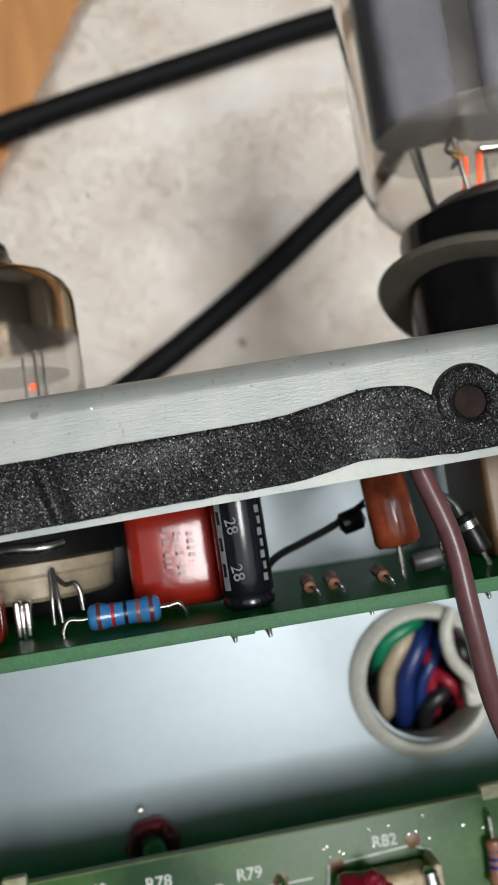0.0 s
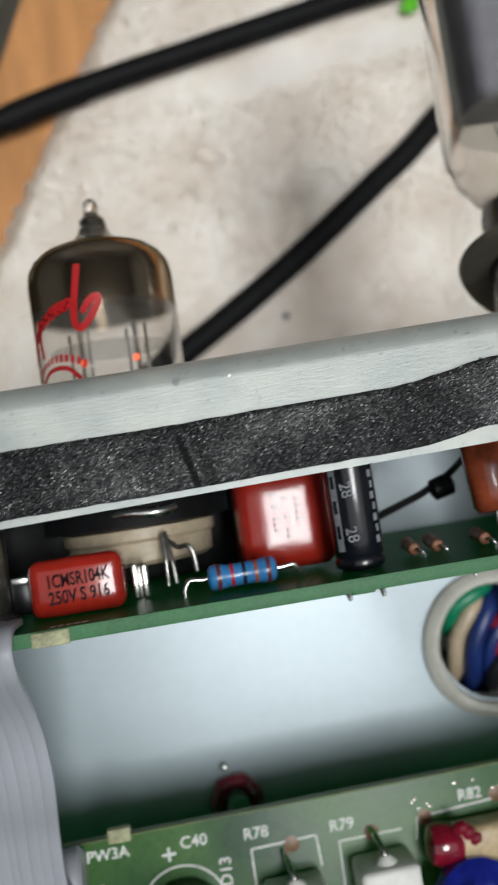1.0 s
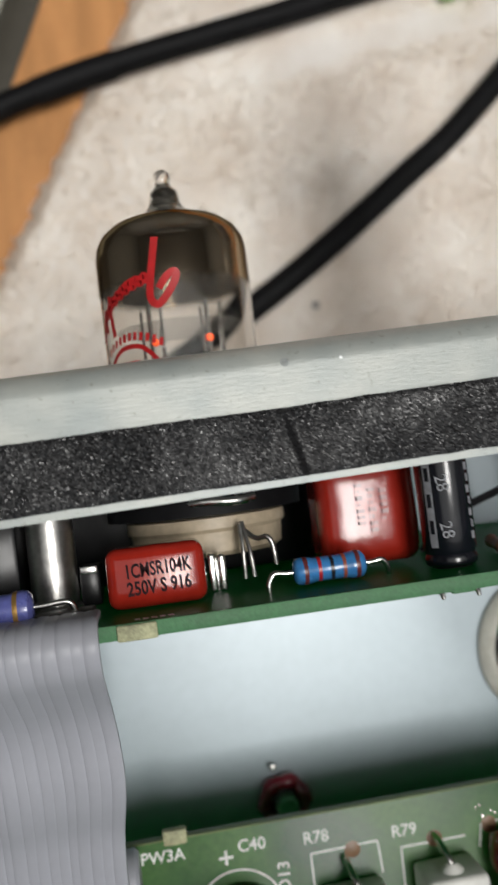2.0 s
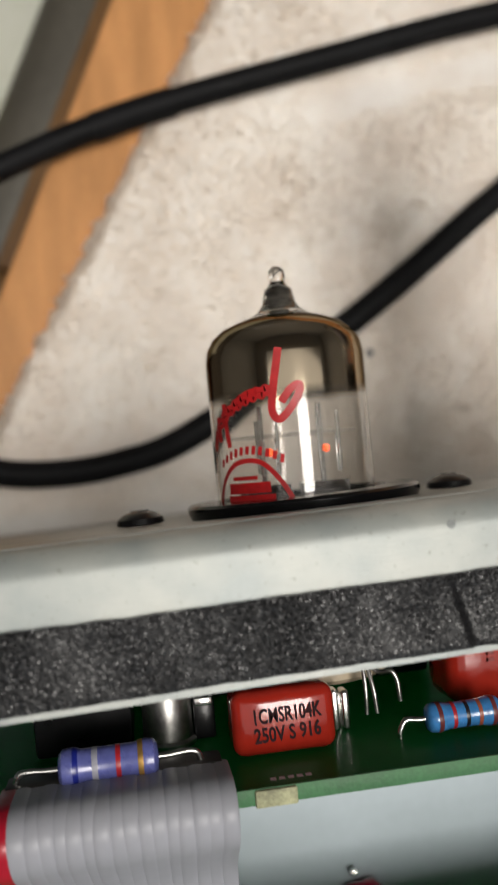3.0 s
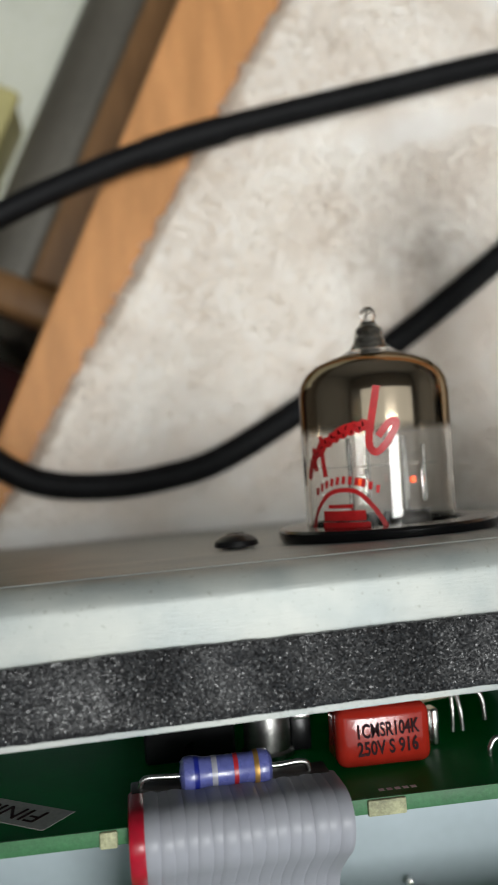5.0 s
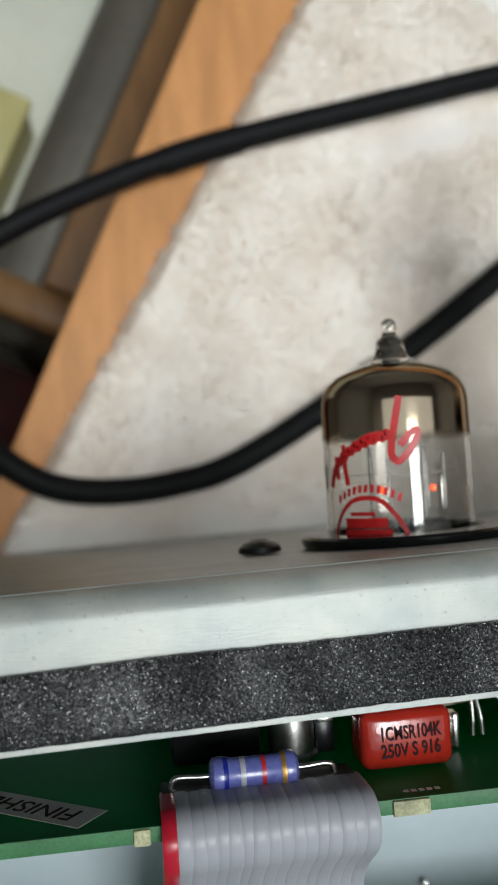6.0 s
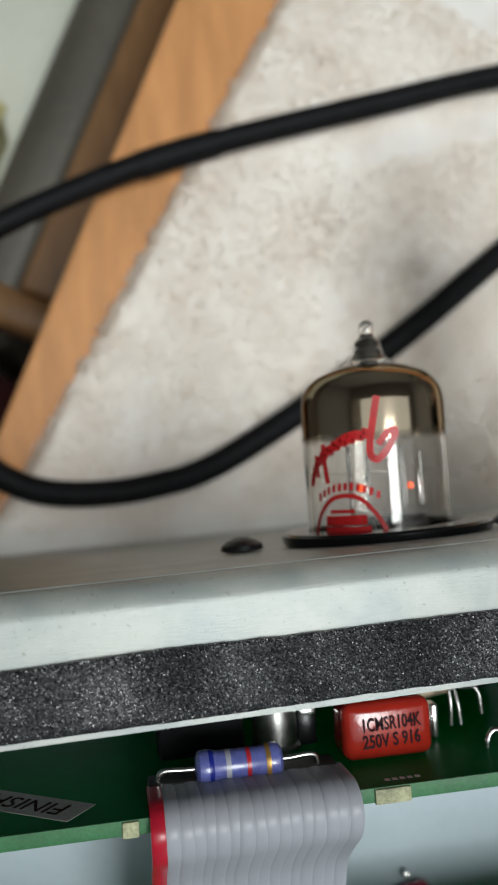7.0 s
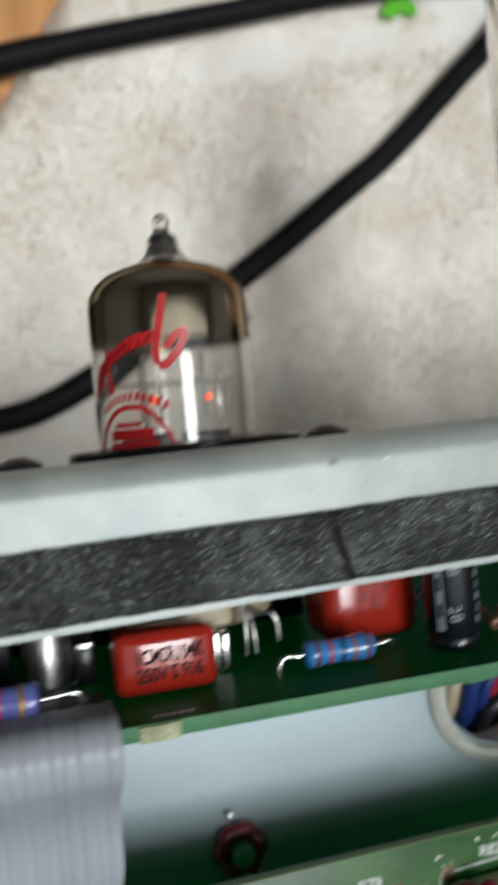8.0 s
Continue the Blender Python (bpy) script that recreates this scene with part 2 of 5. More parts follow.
M_DEEP_BLUE = mat("deep_blue_epoxy", (0.008, 0.015, 0.20), 0.12, 0, 0.2, 250, 0.1, 500, coat=0.6)
M_LABEL = mat("grey_paper_label", (0.50, 0.50, 0.46), 0.6, 0, 0.06, 200, 0.1, 1800)
M_PRINT = mat("red_glass_print", (0.50, 0.012, 0.014), 0.4, 0, 0.08, 400)
M_GLASS = glass("clear_glass", (0.91, 0.895, 0.87))
M_GETTER = getter_material()
M_SEAL = mat("smoked_seal_glass", (0.045, 0.042, 0.036), 0.12, 0, 0.4, 900, 0.3, 1500, coat=0.5)
M_PLATE = mat("grey_plate", (0.20, 0.20, 0.21), 0.45, 0.5, 0.12, 150, 0.1, 900)
M_ANODE = mat("matt_anode_sheet", (0.14, 0.14, 0.162), 0.7, 0.1, 0.15, 90, 0.1, 900, spec=0.3)
M_PLATE_DARK = mat("carbonised_plate", (0.035, 0.032, 0.03), 0.45, 0.2, 0.15, 150, 0.1, 900)
M_MICA = mat("mica", (0.55, 0.52, 0.46), 0.35, 0, 0.1, 300)
M_MICA.node_tree.nodes["Principled BSDF"].inputs["Alpha"].default_value = 0.22
M_HEATER = glow("hot_heater", (1.0, 0.11, 0.02), 0.7)
M_OLIVE = mat("olive_rubber", (0.14, 0.13, 0.10), 0.5, 0, 0.12, 120, 0.1, 900)
M_WOOD = wood_material("orange_beech", (0.70, 0.335, 0.13), (5, 1.0, 5))
M_DARK_WOOD = wood_material("brown_board", (0.27, 0.14, 0.055), (6, 1, 6))
M_TOWEL = mat("white_terry", (0.90, 0.825, 0.75), 0.95, 0, 0.05, 38, 0.1, 700, 0.02, tint=(0.99, 0.965, 0.93), spec=0.1)
M_PILE = mat("white_terry_loops", (0.90, 0.825, 0.75), 0.95, 0, 0.05, 38, 0, 700, 0.02, tint=(0.99, 0.965, 0.93), spec=0.05)
let_through(M_PILE, (0.95, 0.905, 0.85), 0.72)
M_BEAM = mat("grey_enamel", (0.135, 0.122, 0.098), 0.5, 0.2, 0.1, 20, 0.05, 400)
M_PALE = mat("pale_laminate", (0.78, 0.79, 0.68), 0.5, 0, 0.05, 15, 0.05, 300)
M_YELLOW = mat("pale_yellow_plastic", (0.62, 0.56, 0.25), 0.4, 0, 0.08, 30)
M_WINE = mat("wine_red_fabric", (0.05, 0.006, 0.006), 0.9, 0, 0.3, 60)
M_LEAF = mat("bright_green_tape", (0.16, 0.60, 0.03), 0.4, 0, 0.08, 100)
M_PLASTER = mat("room_plaster", (0.36, 0.355, 0.34), 0.9, 0, 0.05, 3, 0.2, 60)
M_GROUND = mat("room_floor", (0.16, 0.14, 0.12), 0.6, 0, 0.1, 4, 0.1, 60)
WIRES = {k: mat(k + "_wire", c, 0.32, 0, 0.08, 250) for k, c in dict(green=(0.008, 0.20, 0.10), cream=(0.50, 0.40, 0.28), blue=(0.012, 0.03, 0.15), red=(0.30, 0.015, 0.03), black=(0.012, 0.012, 0.014), plum=(0.06, 0.01, 0.04), leaf=(0.02, 0.15, 0.02)).items()}

# ---- shapes, in millimetres ----


def thing(name, at, label, category, group="", kind="", turn=0.0):
    ob = new(name)
    ob.empty_display_size = 0.005
    ob.matrix_world = pose(at[0] * MM, at[1] * MM, at[2] * MM, 0, 0, turn)
    ob["base"] = list(at)
    return tagged(ob, label, category, group, kind)


def part(name, bm, material, parent, label="", smooth=True, origin=None):
    """Links a bmesh, given in the room's millimetres, as one mesh under a thing or a part."""
    o = origin if origin is not None else parent["base"]
    bmesh.ops.translate(bm, verts=bm.verts, vec=(-o[0], -o[1], -o[2]))
    bmesh.ops.scale(bm, verts=bm.verts, vec=(MM, MM, MM))
    bmesh.ops.recalc_face_normals(bm, faces=bm.faces)
    me = bpy.data.meshes.new(name)
    bm.to_mesh(me)
    bm.free()
    me.materials.append(material)
    if smooth:
        me.shade_smooth()
        me.set_sharp_from_angle(angle=radians(38))
    ob = new(name, me)
    ob.parent = parent
    ob["base"] = list(o)
    return tagged(ob, label)


def solid(name, bm, material, label, category, kind="", group="", smooth=True):
    """A thing that is one mesh."""
    bmesh.ops.scale(bm, verts=bm.verts, vec=(MM, MM, MM))
    bmesh.ops.recalc_face_normals(bm, faces=bm.faces)
    me = bpy.data.meshes.new(name)
    bm.to_mesh(me)
    bm.free()
    me.materials.append(material)
    if smooth:
        me.shade_smooth()
        me.set_sharp_from_angle(angle=radians(38))
    ob = new(name, me)
    ob["base"] = [0, 0, 0]
    return tagged(ob, label, category, group, kind)


def box(x0, x1, y0, y1, z0, z1, bevel=0.0, seg=2, bm=None):
    b = bmesh.new()
    bmesh.ops.create_cube(b, size=1.0)
    for v in b.verts:
        v.co = Vector(((x0 + x1) / 2 + v.co.x * (x1 - x0), (y0 + y1) / 2 + v.co.y * (y1 - y0), (z0 + z1) / 2 + v.co.z * (z1 - z0)))
    if bevel:
        bmesh.ops.bevel(b, geom=b.edges[:], offset=bevel, segments=seg, profile=0.5, affect="EDGES")
    return merge(bm, b)


def merge(bm, b):
    if bm is None:
        return b
    me = bpy.data.meshes.new("join")
    b.to_mesh(me)
    b.free()
    bm.from_mesh(me)
    bpy.data.meshes.remove(me)
    return bm


def basis(d):
    d = Vector(d).normalized()
    s = Vector((0, 0, 1)) if abs(d.z) < 0.9 else Vector((1, 0, 0))
    a = d.cross(s).normalized()
    return d, a, d.cross(a)


def lathe(profile, at=(0, 0, 0), axis=(0, 1, 0), seg=40, caps=True, bm=None):
    """A turned body: profile of (distance along axis, radius)."""
    b = bm or bmesh.new()
    d, u, w = basis(axis)
    o = Vector(at)
    rings = []
    for h, r in profile:
        if r < 1e-6:
            rings.append([b.verts.new(o + d * h)])
        else:
            rings.append([b.verts.new(o + d * h + r * (math.cos(a) * u + math.sin(a) * w)) for a in (2 * math.pi * i / seg for i in range(seg))])
    for p, q in zip(rings, rings[1:]):
        for i in range(seg):
            j = (i + 1) % seg
            if len(p) == 1 and len(q) > 1:
                b.faces.new((p[0], q[i], q[j]))
            elif len(q) == 1 and len(p) > 1:
                b.faces.new((p[i], p[j], q[0]))
            elif len(p) > 1:
                b.faces.new((p[i], p[j], q[j], q[i]))
    if caps:
        for r in (rings[0], rings[-1]):
            if len(r) > 2:
                b.faces.new(r)
    return b


def rod(p, q, r, seg=16, bevel=0.0, bm=None):
    p, q = Vector(p), Vector(q)
    h = (q - p).length
    prof = [(0, r), (h, r)] if not bevel else [(0, r - bevel), (bevel * 0.3, r - bevel * 0.3), (bevel, r), (h - bevel, r), (h - bevel * 0.3, r - bevel * 0.3), (h, r - bevel)]
    return lathe(prof, p, q - p, seg, True, bm)


def spline(points, n=8):
    pts = [Vector(p) for p in points]
    pts = [2 * pts[0] - pts[1], *pts, 2 * pts[-1] - pts[-2]]
    out = []
    for i in range(1, len(pts) - 2):
        a, b, c, d = pts[i - 1:i + 3]
        for k in range(n):
            t = k / n
            out.append(0.5 * (2 * b + (c - a) * t + (2 * a - 5 * b + 4 * c - d) * t * t + (3 * b - a - 3 * c + d) * t ** 3))
    return out + [pts[-2]]


def hose(points, r, seg=12, n=8, bm=None, smooth=True):
    """A wire or cable swept along a line; r may be a function of the share of its length."""
    b = bm or bmesh.new()
    line = spline(points, n) if smooth else [Vector(p) for p in points]
    rings, side = [], None
    for i, p in enumerate(line):
        d = (line[min(i + 1, len(line) - 1)] - line[max(i - 1, 0)]).normalized()
        side = basis(d)[1] if side is None else (side - d * side.dot(d)).normalized()
        w = d.cross(side)
        rr = r(i / (len(line) - 1)) if callable(r) else r
        rings.append([b.verts.new(p + rr * (math.cos(a) * side + math.sin(a) * w)) for a in (2 * math.pi * k / seg for k in range(seg))])
    for p, q in zip(rings, rings[1:]):
        for k in range(seg):
            b.faces.new((p[k], p[(k + 1) % seg], q[(k + 1) % seg], q[k]))
    b.faces.new(rings[0])
    b.faces.new(rings[-1])
    return b


def plate_with_hole(u0, u1, v0, v1, cu, cv, r, w0, w1, place, seg=48):
    """A sheet with a round hole; place(u, v, w) gives the room's point."""
    b = bmesh.new()
    loops = {}
    for w in (w0, w1):
        inner, outer = [], []
        for k in range(seg):
            a = 2 * math.pi * (k + 0.5) / seg
            c, s = math.cos(a), math.sin(a)
            t = min((u1 - cu) / c if c > 0 else (u0 - cu) / c, (v1 - cv) / s if s > 0 else (v0 - cv) / s)
            inner.append(b.verts.new(place(cu + r * c, cv + r * s, w)))
            outer.append(b.verts.new(place(cu + t * c, cv + t * s, w)))
        loops[w] = inner, outer
        corners = [b.verts.new(place(u, v, w)) for u, v in ((u1, v1), (u0, v1), (u0, v0), (u1, v0))]
        for k in range(seg):
            j = (k + 1) % seg
            b.faces.new((inner[k], outer[k], outer[j], inner[j]))
            a, e = outer[k].co, outer[j].co
            if sum(abs(a[i] - e[i]) > 1e-4 for i in range(3)) > 1:
                corner = min(corners, key=lambda x: (x.co - (a + e) / 2).length)
                b.faces.new((outer[k], corner, outer[j]))
    for k in range(seg):
        j = (k + 1) % seg
        b.faces.new((loops[w0][0][k], loops[w0][0][j], loops[w1][0][j], loops[w1][0][k]))
    return b


def lettering(name, body, size, m, material, parent, label="", bold=0.0):
    """Words in the built-in font as flat meshes; m carries the font's x, y plane to its place, in millimetres."""
    cu = bpy.data.curves.new(name, "FONT")
    cu.body, cu.size, cu.align_x, cu.align_y, cu.extrude, cu.offset, cu.resolution_u = body, size, "CENTER", "CENTER", 0.03, bold, 3
    ob = bpy.data.objects.new(name, cu)
    me = bpy.data.meshes.new_from_object(ob)
    bpy.data.objects.remove(ob)
    bm = bmesh.new()
    bm.from_mesh(me)
    bpy.data.meshes.remove(me)
    bm.transform(m)
    return part(name, bm, material, parent, label, smooth=False)


def flat(x, y, z, turn=0.0):
    return Matrix.Translation((x, y, z)) @ Matrix.Rotation(radians(turn), 4, "Z")


def bar(p, q, w, z0, h, bm=None):
    """A thin printed bar from p to q on a level face."""
    b = bm or bmesh.new()
    p, q = Vector((*p, 0)), Vector((*q, 0))
    s = (q - p).normalized().cross(Vector((0, 0, 1))) * w / 2
    vs = [b.verts.new(a + Vector((0, 0, z))) for z in (z0, z0 + h) for a in (p - s, q - s, q + s, p + s)]
    for f in ((3, 2, 1, 0), (4, 5, 6, 7), (0, 1, 5, 4), (1, 2, 6, 5), (2, 3, 7, 6), (3, 0, 4, 7)):
        b.faces.new([vs[i] for i in f])
    return b


# ---- the room: an assumed shell out of view, its grey tuned for bounced light ----
def room():
    x0, x1, y0, y1, z0, z1 = -2000, 1900, -1900, 1900, -760, 1750
    t = 80
    walls = dict(wall_west=(x0 - t, x0, y0, y1, z0, z1), wall_east=(x1, x1 + t, y0, y1, z0, z1), wall_north=(x0, x1, y1, y1 + t, z0, z1))
    for n, b in walls.items():
        solid(n, box(*b), M_PLASTER, "unseen plain grey room wall that bounces light", "wall", "structure")
    # the south wall has an assumed window opening, out of view
    bm = box(x0, 300, y0 - t, y0, z0, z1)
    box(1500, x1, y0 - t, y0, z0, z1, bm=bm)
    box(300, 1500, y0 - t, y0, z0, 500, bm=bm)
    box(300, 1500, y0 - t, y0, 1550, z1, bm=bm)
    solid("wall_south", bm, M_PLASTER, "unseen plain grey room wall with an assumed window opening", "wall", "structure")
    solid("floor", box(x0, x1, y0, y1, z0 - t, z0), M_GROUND, "grey-brown room floor below the bench", "floor", "structure")
    solid("ceiling", box(x0, x1, y0, y1, z1, z1 + t), M_PLASTER, "unseen plain grey ceiling that bounces light", "ceiling", "structure")


room()

# ---- bench, towel and what lies beyond the bench's edge ----
EDGE = Vector((-45.8, 180.0, 0))
ALONG = Vector((0.4137, 0.9104, 0))
OUT = Vector((-0.9104, 0.4137, 0))
TOP = -13.0


def on_edge(u, v, z):
    p = EDGE + ALONG * u + OUT * v
    return (p.x, p.y, z)


def board(u0, u1, v0, v1, z0, z1, bevel, seg=3):
    bm = box(u0, u1, v0, v1, z0, z1, bevel, seg)
    for v in bm.verts:
        v.co = Vector(on_edge(v.co.x, v.co.y, v.co.z))
    return bm


def bench():
    t = thing("workbench", (100, 0, TOP - 26), "orange-brown beech workbench with a rounded edge", "bench")
    part("benchtop", board(-420, 420, -640, 0, TOP - 26, TOP, 1.6), M_WOOD, t)
    part("leg", board(-380, -320, -80, -20, -760, TOP - 26, 4), M_WOOD, t)
    part("leg", board(330, 390, -80, -20, -760, TOP - 26, 4), M_WOOD, t)
    part("leg", board(-380, -320, -600, -540, -760, TOP - 26, 4), M_WOOD, t)
    part("leg", board(330, 390, -600, -540, -760, TOP - 26, 4), M_WOOD, t)


def beyond():
    t = thing("lower_shelf", (-70, 150, -140), "dark brown wooden shelf board below the bench edge", "shelf")
    part("board", board(-82, 330, -60, 32, -150, -132, 2), M_DARK_WOOD, t)
    part("end_rail", board(-100, -82, -60, 60, -158, -134, 5), M_DARK_WOOD, t, "paler rounded wooden rail")
    part("bracket", board(200, 214, -60, 20, -760, -150, 1), M_DARK_WOOD, t)
    t = thing("grey_beam", (-80, 250, -232), "grey enamelled metal rail with a rounded top", "rail")
    part("rail_body", board(-104, 360, 34, 76, -232, -196, 17.5, 8), M_BEAM, t)
    for u in (-96, 300):
        part("rail_foot", board(u, u + 26, 44, 66, -760, -232, 1), M_BEAM, t)
    t = thing("side_cabinet", (-200, 200, -760), "pale greenish-white laminate side cabinet", "cabinet")
    part("cabinet_top", board(-110, 400, 79, 420, -282, -262, 4), M_PALE, t)
    part("cabinet_body", board(-100, 390, 88, 410, -760, -282, 2), M_PALE, t)
    t = thing("yellow_box", (-135, 200, -262), "pale yellow plastic box with a rounded lid", "box")
    part("box_body", board(-36, 22, 91, 146, -262, -222, 4), M_YELLOW, t)
    part("lid", board(-38, 24, 89, 148, -222, -214, 3), M_YELLOW, t)
    t = thing("red_bag", (-130, 90, -760), "dark wine-red fabric bag standing on the floor", "bag")
    part("bag_body", board(-330, -112, -40, 190, -760, -215, 30, 4), M_WINE, t)


bench()
beyond()


def towel():
    """White terry towel: a soft sheet with a pile of short curled tufts and a frayed hem."""
    rnd = random.Random(4)
    hem0, hem1 = Vector((-10.0, 181, 0)), Vector((-92.4, 43, 0))
    d = (hem0 - hem1).normalized()
    right = Vector((d.y, -d.x, 0))

    def height(p):
        n1 = noise.noise(Vector((p.x * 0.028, p.y * 0.028, 3)))
        n2 = noise.noise(Vector((p.x * 0.11, p.y * 0.11, 7)))
        n3 = noise.noise(Vector((p.x * 0.2, p.y * 0.2, 1)))
        fold = 2.6 * math.exp(-((p.y - 0.16 * p.x - 131) / 9) ** 2) / (1 + math.exp(-(p.x - 5) / 12))
        return -10.8 + 1.7 * n1 + 0.7 * n2 + 0.25 * n3 - fold * 1.0

    t = thing("towel", (60, 80, TOP), "fluffy white terry towel spread on the bench", "towel")
    bm = bmesh.new()
    nu, nv = 230, 190
    rows = []
    for i in range(nu + 1):
        u = -170 + 420 * i / nu
        row = []
        for j in range(nv + 1):
            s = (j / nv) ** 1.25
            wob = -1.0 + 1.2 * noise.noise(Vector((u * 0.12, 0, 5))) + 1.3 * noise.noise(Vector((u * 0.5, 2, 5)))
            p = hem1 + d * u + right * (wob * (1 - s) + 330 * s)
            z = height(p) - (0.9 * max(0, 1 - s * 90) ** 2)
            row.append(bm.verts.new((p.x, p.y, max(z, TOP + 0.3))))
        rows.append(row)
    for i in range(nu):
        for j in range(nv):
            bm.faces.new((rows[i][j], rows[i + 1][j], rows[i + 1][j + 1], rows[i][j + 1]))
    # skirt down to the bench along the hem
    low = [bm.verts.new((r[0].co.x - right.x * 0.4, r[0].co.y - right.y * 0.4, TOP)) for r in rows]
    for i in range(nu):
        bm.faces.new((rows[i][0], low[i], low[i + 1], rows[i + 1][0]))
    part("cloth", bm, M_TOWEL, t)
    verts, faces = [], []
    base = Vector(t["base"])

    def tuft(p, z, lean, length, width):
        k = len(verts)
        a = rnd.uniform(0, 2 * math.pi)
        w = Vector((math.cos(a), math.sin(a), 0)) * width
        top = Vector((p.x, p.y, z)) + lean * length
        mid = Vector((p.x, p.y, z)) + lean * length * 0.55 + Vector((0, 0, length * 0.25))
        for q in (Vector((p.x, p.y, z - 0.3)) - w, Vector((p.x, p.y, z - 0.3)) + w, mid + w * 0.8, mid - w * 0.8, top):
            verts.append((q - base) * MM)
        faces.extend(((k, k + 1, k + 2, k + 3), (k + 3, k + 2, k + 4)))

    for _ in range(130000):
        u, v = rnd.uniform(-60, 185), 205 * rnd.random() ** 1.1
        p = hem1 + d * u + right * v
        if p.y < 16 or p.y > 215:
            continue
        lean = Vector((rnd.gauss(0, 0.55), rnd.gauss(0, 0.55), 0.75)).normalized()
        tuft(p, height(p), lean, (1.0 + 0.25 * noise.noise(Vector((p.x * 0.35, p.y * 0.35, 9)))) * rnd.uniform(0.5, 1.25), rnd.uniform(0.26, 0.50))
    # the ragged hem: the same pile, spilling over the bench in clumps
    for _ in range(9000):
        u = rnd.uniform(-70, 190)
        reach = 1.4 + 2.2 * noise.noise(Vector((u * 0.8, 3, 1))) + 1.6 * noise.noise(Vector((u * 0.22, 8, 1)))
        p = hem1 + d * u - right * rnd.uniform(-1.0, max(0.3, reach))
        lean = Vector((rnd.gauss(0, 0.5), rnd.gauss(0, 0.5), 0.7)) - right * 0.45
        tuft(p, TOP + rnd.uniform(0.3, 1.4), lean.normalized(), rnd.uniform(0.9, 2.4), rnd.uniform(0.22, 0.42))
    me = bpy.data.meshes.new("nap")
    me.from_pydata(verts, [], faces)
    me.materials.append(M_PILE)
    ob = new("nap", me)
    ob.parent = t
    tagged(ob, kind="stuff")
    bm = lathe([(0, 0), (0.05, 1.2), (0.25, 0.9), (0.35, 0)], (14.5, 54.5, -9.8), (0, 0, 1), 10)
    solid("lint_speck", bm, M_PLATE, "small grey speck of lint on the towel", "speck")


towel()


def cables():
    zc = -6.4
    a = [(-190, 20, -120), (-160, 58, -40), (-132, 86, -8), (-106, 103.5, -5), (-72.0, 119.5, zc), (-53, 126, zc), (-30.4, 132.5, zc), (10, 142.3, zc), (53, 152.5, zc), (92, 159.0, zc), (140, 162, zc), (200, 150, zc)]
    t = thing("power_cable", (0, 140, -10), "round black rubber power cable lying across the towel", "cable", "cables on the towel")
    part("jacket", hose(a, 3.75, 16, 8), M_RUBBER, t)
    part("sleeve", hose([(-61, 123.4, zc), (-53, 126.1, zc), (-46, 128.2, zc), (-37.5, 130.5, zc)], 4.15, 16, 5), M_RUBBER, t, "slightly thicker black shrink sleeve")
    b = [(-118, 88, -20), (-121, 66, -12), (-117, 46, -8), (-108.5, 36.0, -6), (-96, 29.0, zc), (-80, 26.8, zc), (-62, 28.1, zc), (-42, 33.8, zc), (-5.5, 54.6, zc), (22, 72.7, zc), (48.5, 92.2, zc), (64, 103.8, zc), (89, 127, zc), (112, 150, zc), (140, 190, zc), (170, 235, zc)]
    t = thing("power_cable", (0, 60, -10), "thick black power cable curving over the towel and off the bench", "cable", "cables on the towel")
    part("jacket", hose(b, 3.9, 16, 8), M_RUBBER, t)
    bm = bmesh.new()
    pts = [(66, 148), (69, 152.5), (74, 154), (79, 151), (78, 147.5), (73, 149), (70, 146.5)]
    lo, hi = [bm.verts.new((x, y, -9.4)) for x, y in pts], [bm.verts.new((x, y, -8.6 + 0.5 * math.sin(x))) for x, y in pts]
    bm.faces.new(lo), bm.faces.new(hi)
    for i in range(len(pts)):
        j = (i + 1) % len(pts)
        bm.faces.new((lo[i], lo[j], hi[j], hi[i]))
    solid("green_tape_scrap", bm, M_LEAF, "torn bright green scrap of tape on the towel", "scrap")


cables()

# ---- amplifier chassis ----
FLANGE = 157.0
WALL = 19.0
BEND = 19.8
LEAN = 0.042
TRAY = 95.0
TURN = 1.5
PIVOT = (-20, 10, -13)
POWER_X, POWER_Z = 40.6, 119.0
TUBE_X, TUBE_Z = -36.6, 121.0


